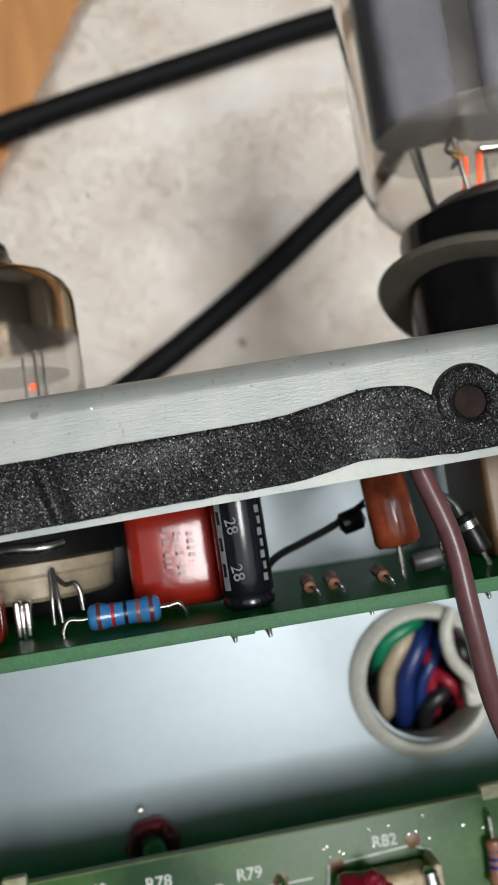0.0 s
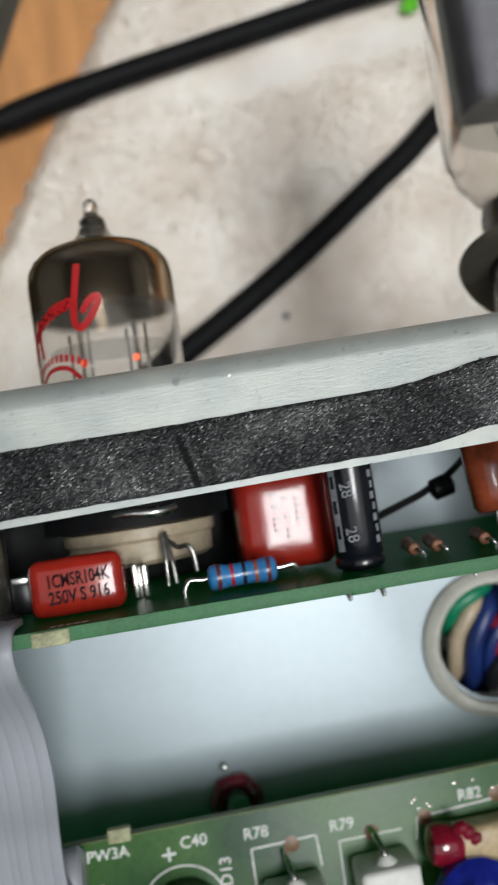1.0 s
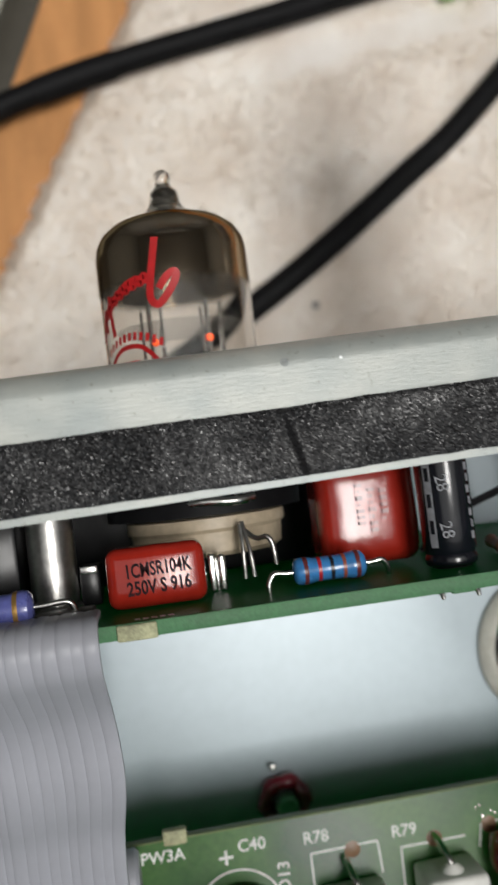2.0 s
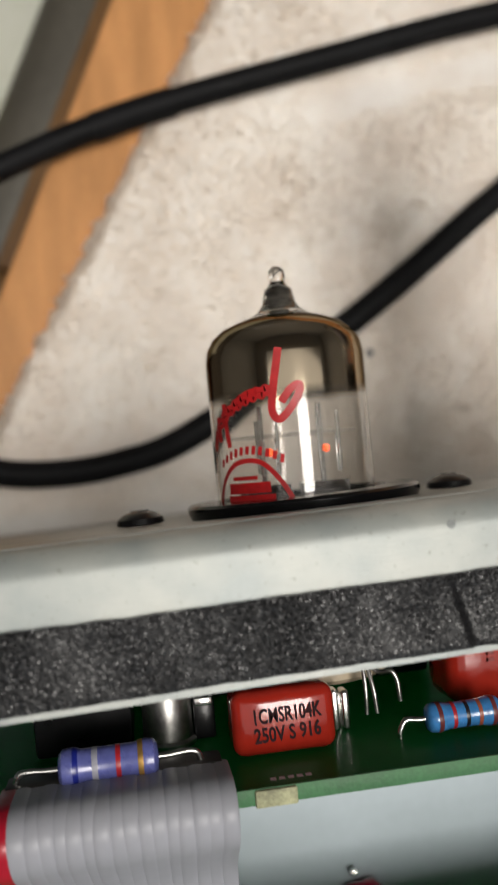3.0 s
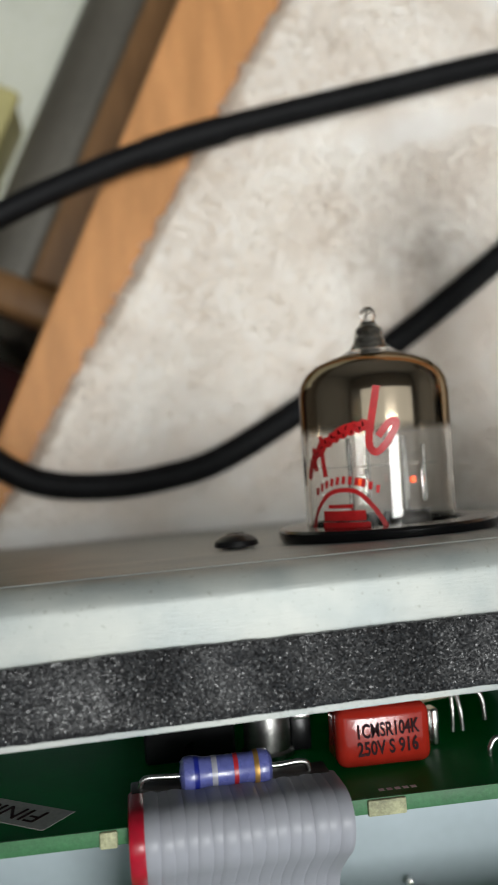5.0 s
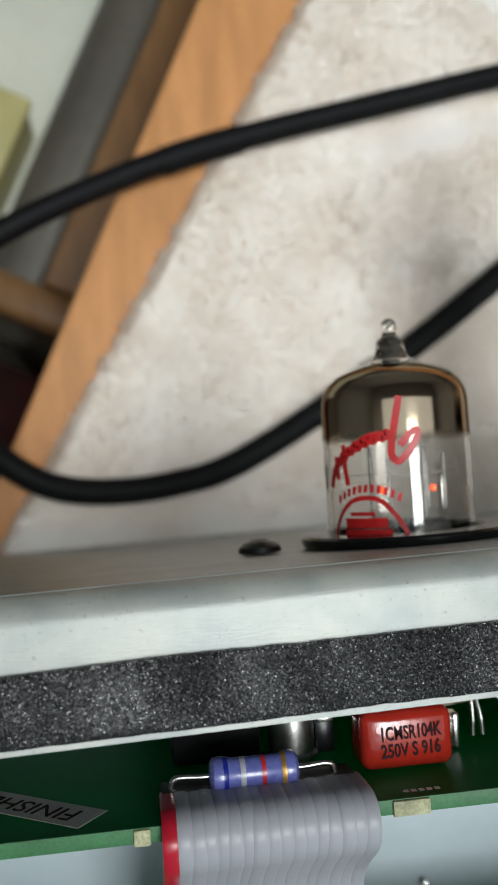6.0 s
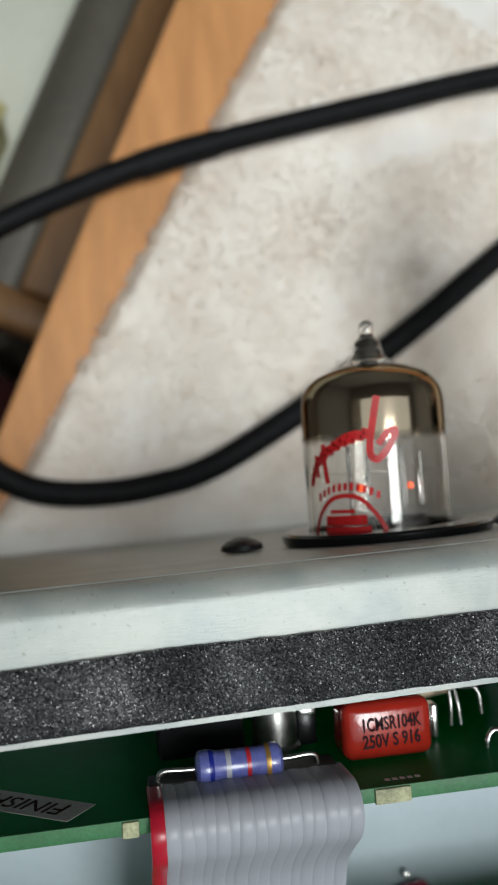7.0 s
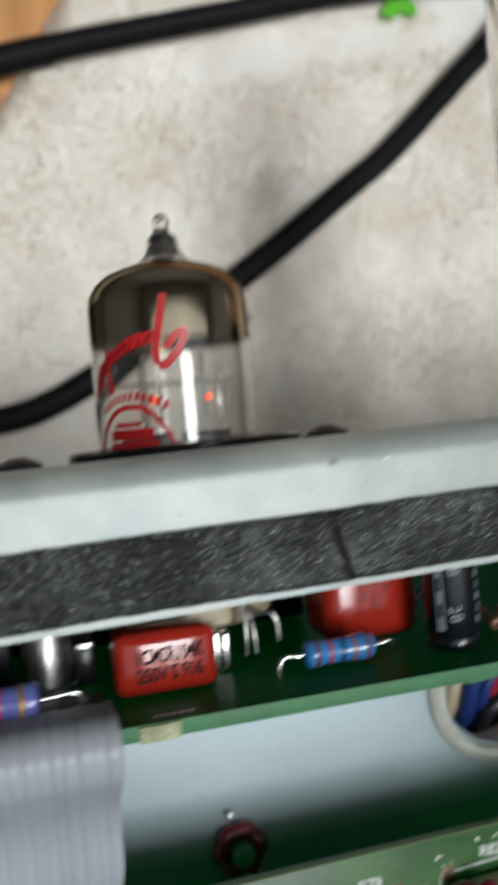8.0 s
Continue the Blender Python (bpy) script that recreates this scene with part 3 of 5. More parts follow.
def chassis():
    t = thing("amplifier_chassis", PIVOT, "opened zinc-plated sheet metal amplifier chassis lying on the towel", "chassis", turn=TURN)
    # flange: a tight bend from the flat down to a fine ridge, then the leaning panel's upper strip
    th, deep, wide = 1.3, 3.8, 2.8
    low = FLANGE - deep

    def bend(inset):
        return [(BEND - wide + (wide - inset) * math.sin(a), low + (deep - inset) * math.cos(a)) for a in (math.pi / 2 * k / 14 for k in range(15))]

    outer = [(5.4, FLANGE), *bend(0), (BEND + 0.12, low - 0.1), (BEND + 0.12, low - 0.4), (BEND, low - 0.55), (BEND - 0.05, low - 1)]
    inner = [(BEND - th - 0.05, low - 1), *bend(th)[::-1], (5.4, FLANGE - th)]
    prof = outer + inner
    bm = bmesh.new()
    rings = []
    for i in range(61):
        x = -220 + 440 * i / 60
        dz = 0.12 * noise.noise(Vector((x * 0.03, 0, 0)))
        rings.append([bm.verts.new((x, y, z + dz)) for y, z in prof])
    n = len(prof)
    for p, q in zip(rings, rings[1:]):
        for k in range(n):
            bm.faces.new((p[k], p[(k + 1) % n], q[(k + 1) % n], q[k]))
    bm.faces.new(rings[0]), bm.faces.new(rings[-1])
    part("flange", bm, M_SHEET, t, "pale zinc flange with a rolled edge")
    up = lambda u, v, w: (u, w, v)  # noqa: E731

    def leaning(bm):
        for v in bm.verts:
            v.co.y -= LEAN * (low - 1 - v.co.z) + 0.05
        return bm

    for x0, x1 in ((-220, -60), (-12, 16), (70, 220)):
        part("tube_panel", leaning(box(x0, x1, BEND - th, BEND, -13, low - 1)), M_SHEET, t)
    part("tube_panel", leaning(plate_with_hole(-60, -12, -13, low - 1, TUBE_X, TUBE_Z, 11.2, BEND - th, BEND, up)), M_SHEET, t)
    part("tube_panel", leaning(plate_with_hole(16, 70, -13, low - 1, POWER_X, POWER_Z, 15.8, BEND - th, BEND, up)), M_SHEET, t)
    lvl = lambda u, v, w: (u, v, w)  # noqa: E731
    bm = box(-220, 4, -150, 15.7, TRAY - th, TRAY)
    box(48, 220, -150, 15.7, TRAY - th, TRAY, bm=bm)
    box(4, 48, -150, -54, TRAY - th, TRAY, bm=bm)
    merge(bm, plate_with_hole(4, 48, -54, 15.7, 24.2, -30, 11.6, TRAY - th, TRAY, lvl))
    part("tray", bm, M_TRAY, t, "bright zinc inner tray")
    part("end_panel", box(-220, -218.7, -150, 10.0, -13, 154), M_SHEET, t)
    part("end_panel", box(218.7, 220, -150, 10.0, -13, 154), M_SHEET, t)
    part("front_panel", box(-218, 218, -151.3, -150, -13, 156), M_SHEET, t)
    # a smear, a painted glint and small nicks of dirt on the flange
    part("smear_glint_spot", lathe([(0, 0), (0.01, 0.42), (0.02, 0.25), (0.025, 0)], (-28.7, 17.4, FLANGE), (0, 0, 1), 14), M_STAIN, t)
    # pale disc: a small white glint put into its colour
    part("smear_glint_spot", lathe([(0, 0), (0.01, 0.17), (0.03, 0.1), (0.04, 0)], (-23.0, 17.2, FLANGE), (0, 0, 1), 10), M_GLINT, t)
    for x, y in ((4.5, 14.6), (9.5, 14.7)):
        part("paint_nick", lathe([(0, 0), (0.02, 0.2), (0.05, 0.16), (0.06, 0)], (x, y, FLANGE - 0.02), (0, 0, 1), 8), M_BLACK, t)


chassis()


def tape():
    """The foam tape on the flange: wavy cut edges, a crease, and a pinch round a screw hole."""
    t = thing("gasket_tape", (-20, 10, FLANGE), "black pebbled foam gasket tape stuck along the flange", "tape", turn=TURN)

    def edges(x):
        lo = 6.35 + 0.25 * noise.noise(Vector((x * 0.05, 1, 0))) + 0.10 * noise.noise(Vector((x * 0.4, 1, 2)))
        hi = 13.05 + 0.25 * noise.noise(Vector((x * 0.05, 7, 0))) + 0.10 * noise.noise(Vector((x * 0.4, 9, 2)))
        w = math.exp(-((x - 6) / 7) ** 2)
        hi += 1.5 * w
        lo += 1.0 * math.exp(-((x - 4) / 5) ** 2) - 0.2
        pinch = math.exp(-((x - 12.6) / 1.4) ** 2)
        hi -= 1.0 * pinch
        lo += 0.1 * pinch
        far = 1 / (1 + math.exp(-(x - 19) * 1.2))
        hi += 1.2 * far
        lo += 0.6 * far
        if abs(x - 16.4) < 2.2:
            hi = min(hi, 9.0)
        return lo, hi

    def strip(x0, x1, z):
        bm = bmesh.new()
        nx, ny = int((x1 - x0) * 4), 16
        top, low = [], []
        for i in range(nx + 1):
            x = x0 + (x1 - x0) * i / nx
            lo, hi = edges(x)
            row = []
            for j in range(ny + 1):
                f = j / ny
                y = lo + (hi - lo) * f
                round_off = 0.16 * (abs(2 * f - 1) ** 24)
                crease = -0.6 * math.exp(-((x + 28.5 + 0.2 * (y - 10)) / 0.85) ** 2) + 0.32 * math.exp(-((x + 29.5 + 0.25 * (y - 10)) / 0.55) ** 2) - 0.22 * math.exp(-((x + 27.4 + 0.2 * (y - 10)) / 0.8) ** 2)
                rip = 0.035 * noise.noise(Vector((x * 0.35, y * 0.35, 5))) + 0.02 * noise.noise(Vector((x * 1.3, y * 1.1, 2)))
                row.append(bm.verts.new((x, y, z + 0.85 - round_off + crease * 0.8 + rip)))
            top.append(row)
            low.append((bm.verts.new((x, lo, z + 0.02)), bm.verts.new((x, hi, z + 0.02))))
        for i in range(nx):
            for j in range(ny):
                bm.faces.new((top[i][j], top[i + 1][j], top[i + 1][j + 1], top[i][j + 1]))
            bm.faces.new((low[i][0], low[i + 1][0], top[i + 1][0], top[i][0]))
            bm.faces.new((top[i][-1], top[i + 1][-1], low[i + 1][1], low[i][1]))
        return bm

    part("strip", strip(-210, 210, FLANGE), M_TAPE, t)
    # collar of tape pressed round the hole, and the recessed screw, coloured dark for depth
    cx, cy = 16.4, 11.5
    part("collar", lathe([(0.02, 1.7), (0.6, 1.8), (0.98, 2.3), (1.12, 3.0), (1.02, 3.6), (0.75, 4.0), (0.02, 4.25)], (cx, cy, FLANGE), (0, 0, 1), 36, False), M_TAPE, t, "pressed ring of tape round a screw hole")
    part("screw", lathe([(0.02, 1.78), (0.30, 1.74), (0.32, 1.1), (0.28, 0)], (cx, cy, FLANGE), (0, 0, 1), 24), M_HOLE, t, "dark recessed screw head")


tape()


def tube_socket_shield():
    t = thing("tube_socket_flange", (-35.4, WALL, TUBE_Z), "glossy black round socket flange on the chassis panel", "socket flange", turn=TURN)
    part("disc", lathe([(-1.0, 11.0), (-0.6, 15.0), (0.25, 15.4), (1.0, 15.4), (1.35, 15.0), (1.45, 11.2), (1.0, 10.8)], (-35.4, WALL - 0.35, TUBE_Z), (0, 1, 0), 64, False), M_BAKELITE, t)
    return t


def black_screw():
    y = WALL - 1.25
    t = thing("black_screw", (-57.1, y, 120.8), "black domed screw head with a cross slot on the chassis panel", "screw", "screws beside the tube", turn=TURN)
    part("head", lathe([(0, 2.6), (0.2, 3.1), (0.9, 2.95), (1.5, 2.2), (1.85, 1.1), (1.9, 0)], (-57.1, y, 120.8), (0, 1, 0), 28), M_BLACK, t)
    bm = box(-58.3, -55.9, y + 1.5, y + 1.95, 120.55, 121.05, 0.1)
    box(-57.35, -56.85, y + 1.5, y + 1.95, 119.6, 122.0, 0.1, bm=bm)
    part("slot", bm, M_BAKELITE, t)
    return t


tube_socket_shield()
screw = black_screw()
copy_thing(screw, pose(-14.9 * MM, (WALL - 0.16) * MM, 120.8 * MM, 0, 35, TURN))


def preamp_tube():
    """Nine-pin preamplifier tube lying level, its base through the panel."""
    t = thing("preamp_tube", (TUBE_X, WALL, TUBE_Z), "small glass preamplifier tube with silvery getter top and red print", "vacuum tube")
    t.matrix_world = pose((TUBE_X + 0.3) * MM, (WALL - 1.15) * MM, TUBE_Z * MM) @ Matrix.Scale(1.025, 4)
    o = (TUBE_X, 0, TUBE_Z)
    R = 10.25
    out = [(2, 7.5), (3, 9.6), (4.5, R), (19, R), (30, R), (38.5, R), (40.2, 10.0), (41.6, 9.2), (42.7, 7.9), (43.4, 6.2), (43.9, 4.9), (44.4, 3.8), (45.1, 2.8), (46.0, 2.15), (46.7, 2.05), (47.3, 1.9), (47.8, 1.8), (48.3, 1.25), (48.8, 0.95), (49.5, 1.12), (50.3, 1.0), (50.8, 0.5), (50.9, 0)]
    inn = [(43.75, 0), (43.5, 4.7), (42.85, 7.1), (42.1, 8.5), (41.2, 9.25), (39.8, 9.85), (38.5, R - 0.25), (30, R - 0.25), (4.6, R - 0.25), (3.2, 7.0), (2.9, 0)]
    g = part("glass_bulb", lathe(out + inn, o, (0, 1, 0), 64, False), M_GLASS, t, "clear glass envelope with a drawn tip")
    hollow(g, (len(out) - 1) * 64 + 1)
    film = [(y, r) for y, r in ((30.0, R + 0.015), (38.5, R + 0.015), (40.22, 10.02), (41.63, 9.22), (42.73, 7.92), (43.43, 6.22), (43.8, 5.25))]
    part("getter_film", lathe(film, o, (0, 1, 0), 64, False), M_GETTER, g, "brownish silver getter film")
    part("tip_seal", lathe([(44.3, 1.1), (45.0, 1.35), (45.6, 1.0), (46.3, 1.3), (46.8, 1.05), (47.4, 1.25), (47.8, 0.8), (48.1, 0.2)], o, (0, 1, 0), 20), M_SEAL, t, "dark glass seal-off")
    # mica discs
    for y, r in ((28.7, 8.4), (8.5, 8.6)):
        part("mica_spacer", lathe([(y, r), (y + 0.14, r)], o, (0, 1, 0), 32), M_MICA, t)
    # two anodes with flanges, grids, heaters
    for s in (-1, 1):
        cx = TUBE_X + s * 3.9
        bm = box(cx - 2.7, cx + 2.7, 8.0, 22.4, TUBE_Z - 3.0, TUBE_Z + 3.0, 1.1, 3)
        box(cx - 3.3, cx + 3.3, 8.0, 22.4, TUBE_Z - 0.25, TUBE_Z + 0.25, bm=bm)
        for k in range(3):
            box(cx - 2.75, cx + 2.75, 10.0 + 4 * k, 10.8 + 4 * k, TUBE_Z - 3.2, TUBE_Z + 3.2, 0.3, bm=bm)
        part("anode", bm, M_PLATE_DARK, t, "dark grey ribbed anode")
        bm = rod((cx - 1.2, 24, TUBE_Z + 4.6), (cx - 1.2, 30.6, TUBE_Z + 4.2), 0.22, 8)
        rod((cx + 1.4, 24, TUBE_Z + 4.2), (cx + 1.4, 31.2, TUBE_Z + 4.0), 0.22, 8, bm=bm)
        rod((cx, 11, TUBE_Z), (cx, 32.6, TUBE_Z), 0.35, 8, bm=bm)
        part("support_rods", bm, M_TIN, t)
        part("cathode_strap", box(cx + 1.0, cx + 1.6, 23.6, 28.4, TUBE_Z + 3.6, TUBE_Z + 3.8, 0.08), M_TIN, t)
        part("heater", lathe([(26.1, 0.2), (26.3, 0.45), (26.9, 0.45), (27.1, 0.2)], (cx - 0.3 * s, 0, TUBE_Z + 4.0), (0, 1, 0), 12), M_HEATER, t, "glowing orange heater end")
    # red print on the glass: plain strokes where the maker's marks are
    RP = R + 0.03

    def stroke(bm, pts, w):
        line = spline([(a, y, 0) for a, y in pts], 6)
        vs = []
        for i, p in enumerate(line):
            d = line[min(i + 1, len(line) - 1)] - line[max(i - 1, 0)]
            dx, dy = d.x * RP * math.pi / 180, d.y
            L = math.hypot(dx, dy) or 1
            na, ny = -dy / L * w / 2 / RP * 180 / math.pi, dx / L * w / 2
            vs.append([bm.verts.new((TUBE_X + RP * math.sin(radians(p.x + k * na)), p.y + k * ny, TUBE_Z + RP * math.cos(radians(p.x + k * na)))) for k in (-1, 1)])
        for a, b in zip(vs, vs[1:]):
            bm.faces.new((a[0], b[0], b[1], a[1]))
        return bm

    bm = stroke(bmesh.new(), [(-14, 38.9), (-16.5, 36.8), (-20, 33.8), (-21.5, 31.4), (-17, 30.4), (-10, 31.4), (-3, 33.2), (-2, 34.3), (-8, 33.9), (-15, 32.4)], 0.95)
    stroke(bm, [(-19, 33.6), (-30, 33.9), (-40, 33.6), (-52, 32.4), (-64, 31.0), (-74, 29.0), (-78, 27.4)], 1.05)
    wave = [(-22 - 3.1 * k, 33.9 - 0.05 * k - 0.012 * k * k + (0.45 if k % 2 else -0.4)) for k in range(18)]
    stroke(bm, wave, 0.95)
    stroke(bm, [(-61, 33.0), (-60, 30.0), (-58, 27.6)], 0.8)
    stroke(bm, [(-70, 31.5), (-69, 29.5), (-68, 28.4)], 0.8)
    part("script_mark", bm, M_PRINT, g, "red script-like mark on the glass")
    bm = stroke(bmesh.new(), [(-75, 20.9), (-68, 23.4), (-56, 25.3), (-43, 25.8), (-31, 25.3), (-20, 23.2), (-12, 20.7)], 0.6)
    for k in range(11):
        a = -68 + 5.0 * k
        y = 26.8 - 1.0 * ((a + 43) / 22) ** 2
        stroke(bm, [(a, y - 0.25), (a + 1.0, y + 0.75)], 0.5)
    for y, a0, a1, w in ((23.7, -57, -36, 0.5), (22.5, -62, -27, 1.3), (20.9, -63, -24, 1.5)):
        stroke(bm, [(a0, y), ((a0 + a1) / 2, y), (a1, y)], w)
    part("emblem", bm, M_PRINT, g, "red arched emblem on the glass")
    # inside the chassis: base wafer pins
    for k in range(9):
        a = radians(20 + 36 * k)
        part("pin", rod((TUBE_X + 5.9 * math.sin(a), -1, TUBE_Z + 5.9 * math.cos(a)), (TUBE_X + 5.9 * math.sin(a), 3.2, TUBE_Z + 5.9 * math.cos(a)), 0.5, 8), M_TIN, t)


preamp_tube()


def power_tube():
    t = thing("power_tube", (POWER_X, WALL, POWER_Z), "large glass power tube with black base and glowing heaters", "vacuum tube")
    t.matrix_world = pose(POWER_X * MM, (WALL - 1.4) * MM, POWER_Z * MM) @ Matrix.Scale(0.9, 4)
    o = (POWER_X, 0, POWER_Z)
    part("base", lathe([(8, 15.0), (19.2, 15.6), (30, 16.8), (46.5, 16.8), (48.0, 16.4), (48.4, 14.5)], o, (0, 1, 0), 56), M_BAKELITE, t, "glossy black plastic base")
    part("retainer_ring", lathe([(-0.8, 16.6), (-1.1, 20), (-0.9, 22.2), (0, 22.9), (0.8, 22.2), (0.6, 20), (0.9, 16.6)], (POWER_X, 32.6, POWER_Z), (0.38, 1, -0.20), 64, False), M_OLIVE, t, "olive-grey rubber retainer ring")
    out = [(44, 14.6), (48.3, 15.4), (50.2, 17.6), (53, 20.0), (57, 21.3), (62, 21.6), (110, 21.6), (122, 20.4), (130, 16), (134, 8), (135, 0)]
    inn = [(133.6, 0), (132.6, 7.4), (129, 15), (121.5, 19.4), (110, 20.7), (62, 20.7), (57.4, 20.4), (53.6, 19.1), (50.9, 16.8), (48.9, 14.5), (47.0, 0)]
    g = part("glass_bulb", lathe(out + inn, o, (0, 1, 0), 64, False), M_GLASS, t, "tall clear glass envelope")
    hollow(g, (len(out) - 1) * 64 + 1)
    for x0, x1 in ((-18.0, -5.6), (-0.6, 15.5)):
        part("anode_plate", box(POWER_X + x0, POWER_X + x1, 64.0, 112, POWER_Z - 7, POWER_Z + 8, 2.5, 3), M_ANODE, t, "matt grey anode plate")
    # dark block added to keep the gap between the plates dark
    part("anode_gap_block", box(POWER_X - 6.5, POWER_X + 0.4, 64.6, 112, POWER_Z - 6, POWER_Z + 5.5, 1.0), M_PLATE_DARK, t)
    part("mica_spacer", lathe([(63.2, 19.0), (63.5, 19.0)], o, (0, 1, 0), 24), M_MICA, t, "scalloped mica spacer")
    part("mica_spacer", lathe([(113, 19.0), (113.4, 19.0)], o, (0, 1, 0), 24), M_MICA, t)
    part("stem", lathe([(47.5, 10.5), (50, 10), (52, 7.5), (52.6, 0)], o, (0, 1, 0), 24), M_PLATE_DARK, t)
    for x, z in ((-13.5, 2), (-7, 5), (8, 5), (13, 1), (3, -5)):
        part("lead_rod", rod((POWER_X + x * 0.8, 49, POWER_Z + z), (POWER_X + x, 61, POWER_Z + z), 0.5, 10), M_STEEL, t)
    part("support_wire", hose([(POWER_X - 13.0, 60.5, POWER_Z + 4), (POWER_X - 12.6, 56, POWER_Z + 4.2), (POWER_X - 11.8, 50.6, POWER_Z + 4), (POWER_X - 10.6, 49.6, POWER_Z + 4), (POWER_X - 6.5, 50.4, POWER_Z + 4.4)], 0.45, 10, 6), M_PLATE_DARK, t, "bent dark support wire")
    part("support_wire", hose([(POWER_X - 8.0, 60.5, POWER_Z + 6), (POWER_X - 9.2, 58.6, POWER_Z + 6.4), (POWER_X - 7.4, 57.4, POWER_Z + 6.6), (POWER_X - 8.6, 55.6, POWER_Z + 6)], 0.4, 10, 6), M_PLATE_DARK, t)
    for x in (-5.2, -2.6):
        part("heater", rod((POWER_X + x, 52.5, POWER_Z + 2), (POWER_X + x + 0.5, 58.5, POWER_Z + 3), 0.5, 12, 0.2), M_HEATER, t, "glowing orange heater")
    part("getter_cup", lathe([(0, 0.8), (0.3, 1.0), (0.8, 1.0), (0.9, 0)], (POWER_X - 7.5, 57.5, POWER_Z + 6), (0, 0.3, 1), 20), M_GOLD, t)
    part("strap", box(POWER_X - 4.5, POWER_X + 3.5, 57.2, 58.0, POWER_Z + 6, POWER_Z + 9, 0.2), M_TIN, t)


power_tube()

# ---- preamplifier board, standing inside the panel ----
FACE = -7.2
PCB_TOP = 149.0


def preamp_board():
    t = thing("preamp_board", (-30, FACE - 1.6, TRAY), "green preamplifier circuit board standing on edge in the chassis", "circuit board")
    mask = part("laminate", box(-130, 95, FACE - 1.6, FACE, TRAY, PCB_TOP - 0.05), M_PCB, t, "glossy dark green solder mask")
    part("edge", box(-130, 95, FACE - 1.62, FACE + 0.01, PCB_TOP - 0.05, PCB_TOP + 0.25, 0.08), M_PCB_EDGE, t, "pale green sawn board edge")
    for x0, x1 in ((-48.4, -44.2), (-76.2, -74.4)):
        bm = box(x0, x1, FACE - 1.8, FACE - 0.1, PCB_TOP, PCB_TOP + 0.65, 0.2)
        part("break_off_tab", bm, M_TAB, t, "raw yellowish break-off tab")
    part("break_off_tab", box(-12.0, -9.2, FACE - 1.9, FACE - 1.5, PCB_TOP - 0.6, PCB_TOP + 0.1, 0.15), M_PCB_EDGE, t)
    # solder tails past the back face
    for x, z in ((-7.3, 144), (-11.4, 143.5), (6, 140), (20, 143)):
        part("solder_tail", lathe([(0, 0.9), (0.3, 0.8), (1.0, 0.35), (1.7, 0.25), (1.8, 0)], (x, FACE - 1.6, z), (0.15, -1, 0.1), 12), M_TIN, t)
    m = Matrix(((-1, 0, 0, 0), (0, 0, 1, FACE + 0.03), (0, 1, 0, 0), (0, 0, 0, 1)))
    for x in (-46.5,):
        for k in range(5):
            part("print_bar", box(x + 0.9 * k, x + 0.9 * k + 0.6, FACE, FACE + 0.02, 146.9, 147.6), M_SILK, mask)
    # label
    lab = thing("paper_label", (-86, FACE, 140), "grey paper label with black lettering on the green board", "label")
    turn = Matrix.Rotation(radians(-37), 4, "Y")
    bm = box(-12.5, 11, 0.03, 0.09, -2.5, 2.5)
    bm.transform(Matrix.Translation((-89.2, FACE, 139.0)) @ turn)
    sheet = part("paper", bm, M_LABEL, lab)
    lettering("printed_word", "FINISHED", 3.9, Matrix.Translation((-88.6, FACE + 0.11, 139.4)) @ turn @ Matrix(((-1, 0, 0, 0), (0, 0, 1, 0), (0, 1, 0, 0), (0, 0, 0, 1))), M_INK, sheet, "black printed word")


preamp_board()


def axial_resistor(name, a, b, r, body, bands, feet, label):
    """A banded resistor held above the board by its bent leads."""
    a, b = Vector(a), Vector(b)
    t = thing(name, (feet[0][0], FACE, feet[0][2]), label, "resistor", "resistors on the board")
    d = (b - a).normalized()
    L = (b - a).length
    prof = [(0, 0.4), (0.12, r * 0.75), (0.5, r * 1.0), (1.2, r * 1.06), (1.9, r * 1.02), (2.5, r * 0.92), (L - 2.5, r * 0.92), (L - 1.9, r * 1.02), (L - 1.2, r * 1.06), (L - 0.5, r), (L - 0.12, r * 0.75), (L, 0.4)]

    def radius(h):
        for (h0, r0), (h1, r1) in zip(prof, prof[1:]):
            if h0 <= h <= h1:
                return r0 + (r1 - r0) * (h - h0) / (h1 - h0)
        return r

    core = part("body", lathe(prof, a, d, 28), body, t)
    for f, w, m in bands:
        h = f * L
        part("band", lathe([(h - w / 2, radius(h - w / 2) + 0.03), (h, radius(h) + 0.04), (h + w / 2, radius(h + w / 2) + 0.03)], a, d, 28, False), m, core)
    for end, foot, s in ((a, feet[0], -1), (b, feet[1], 1)):
        f = Vector(foot)
        k = Vector((f.x - s * 0.8, end.y + 0.1, end.z))
        part("lead", hose([end - d * s * 0.1, end + d * s * 0.9, k, Vector((f.x - s * 0.1, end.y - 0.9, (end.z + f.z) / 2)), f], 0.34, 10, 8), M_TIN, t)


axial_resistor("violet_resistor", (-67.6, -5.0, 142.4), (-57.3, -5.0, 142.4), 1.9, M_VIOLET, [(0.18, 0.55, M_BAND["navy"]), (0.37, 0.6, M_BAND["grey"]), (0.60, 0.5, M_BAND["red"]), (0.82, 0.55, M_GOLD)], [(-72.0, FACE, 142), (-52.9, FACE, 142)], "violet-blue resistor with dark blue, grey, red and gold bands")
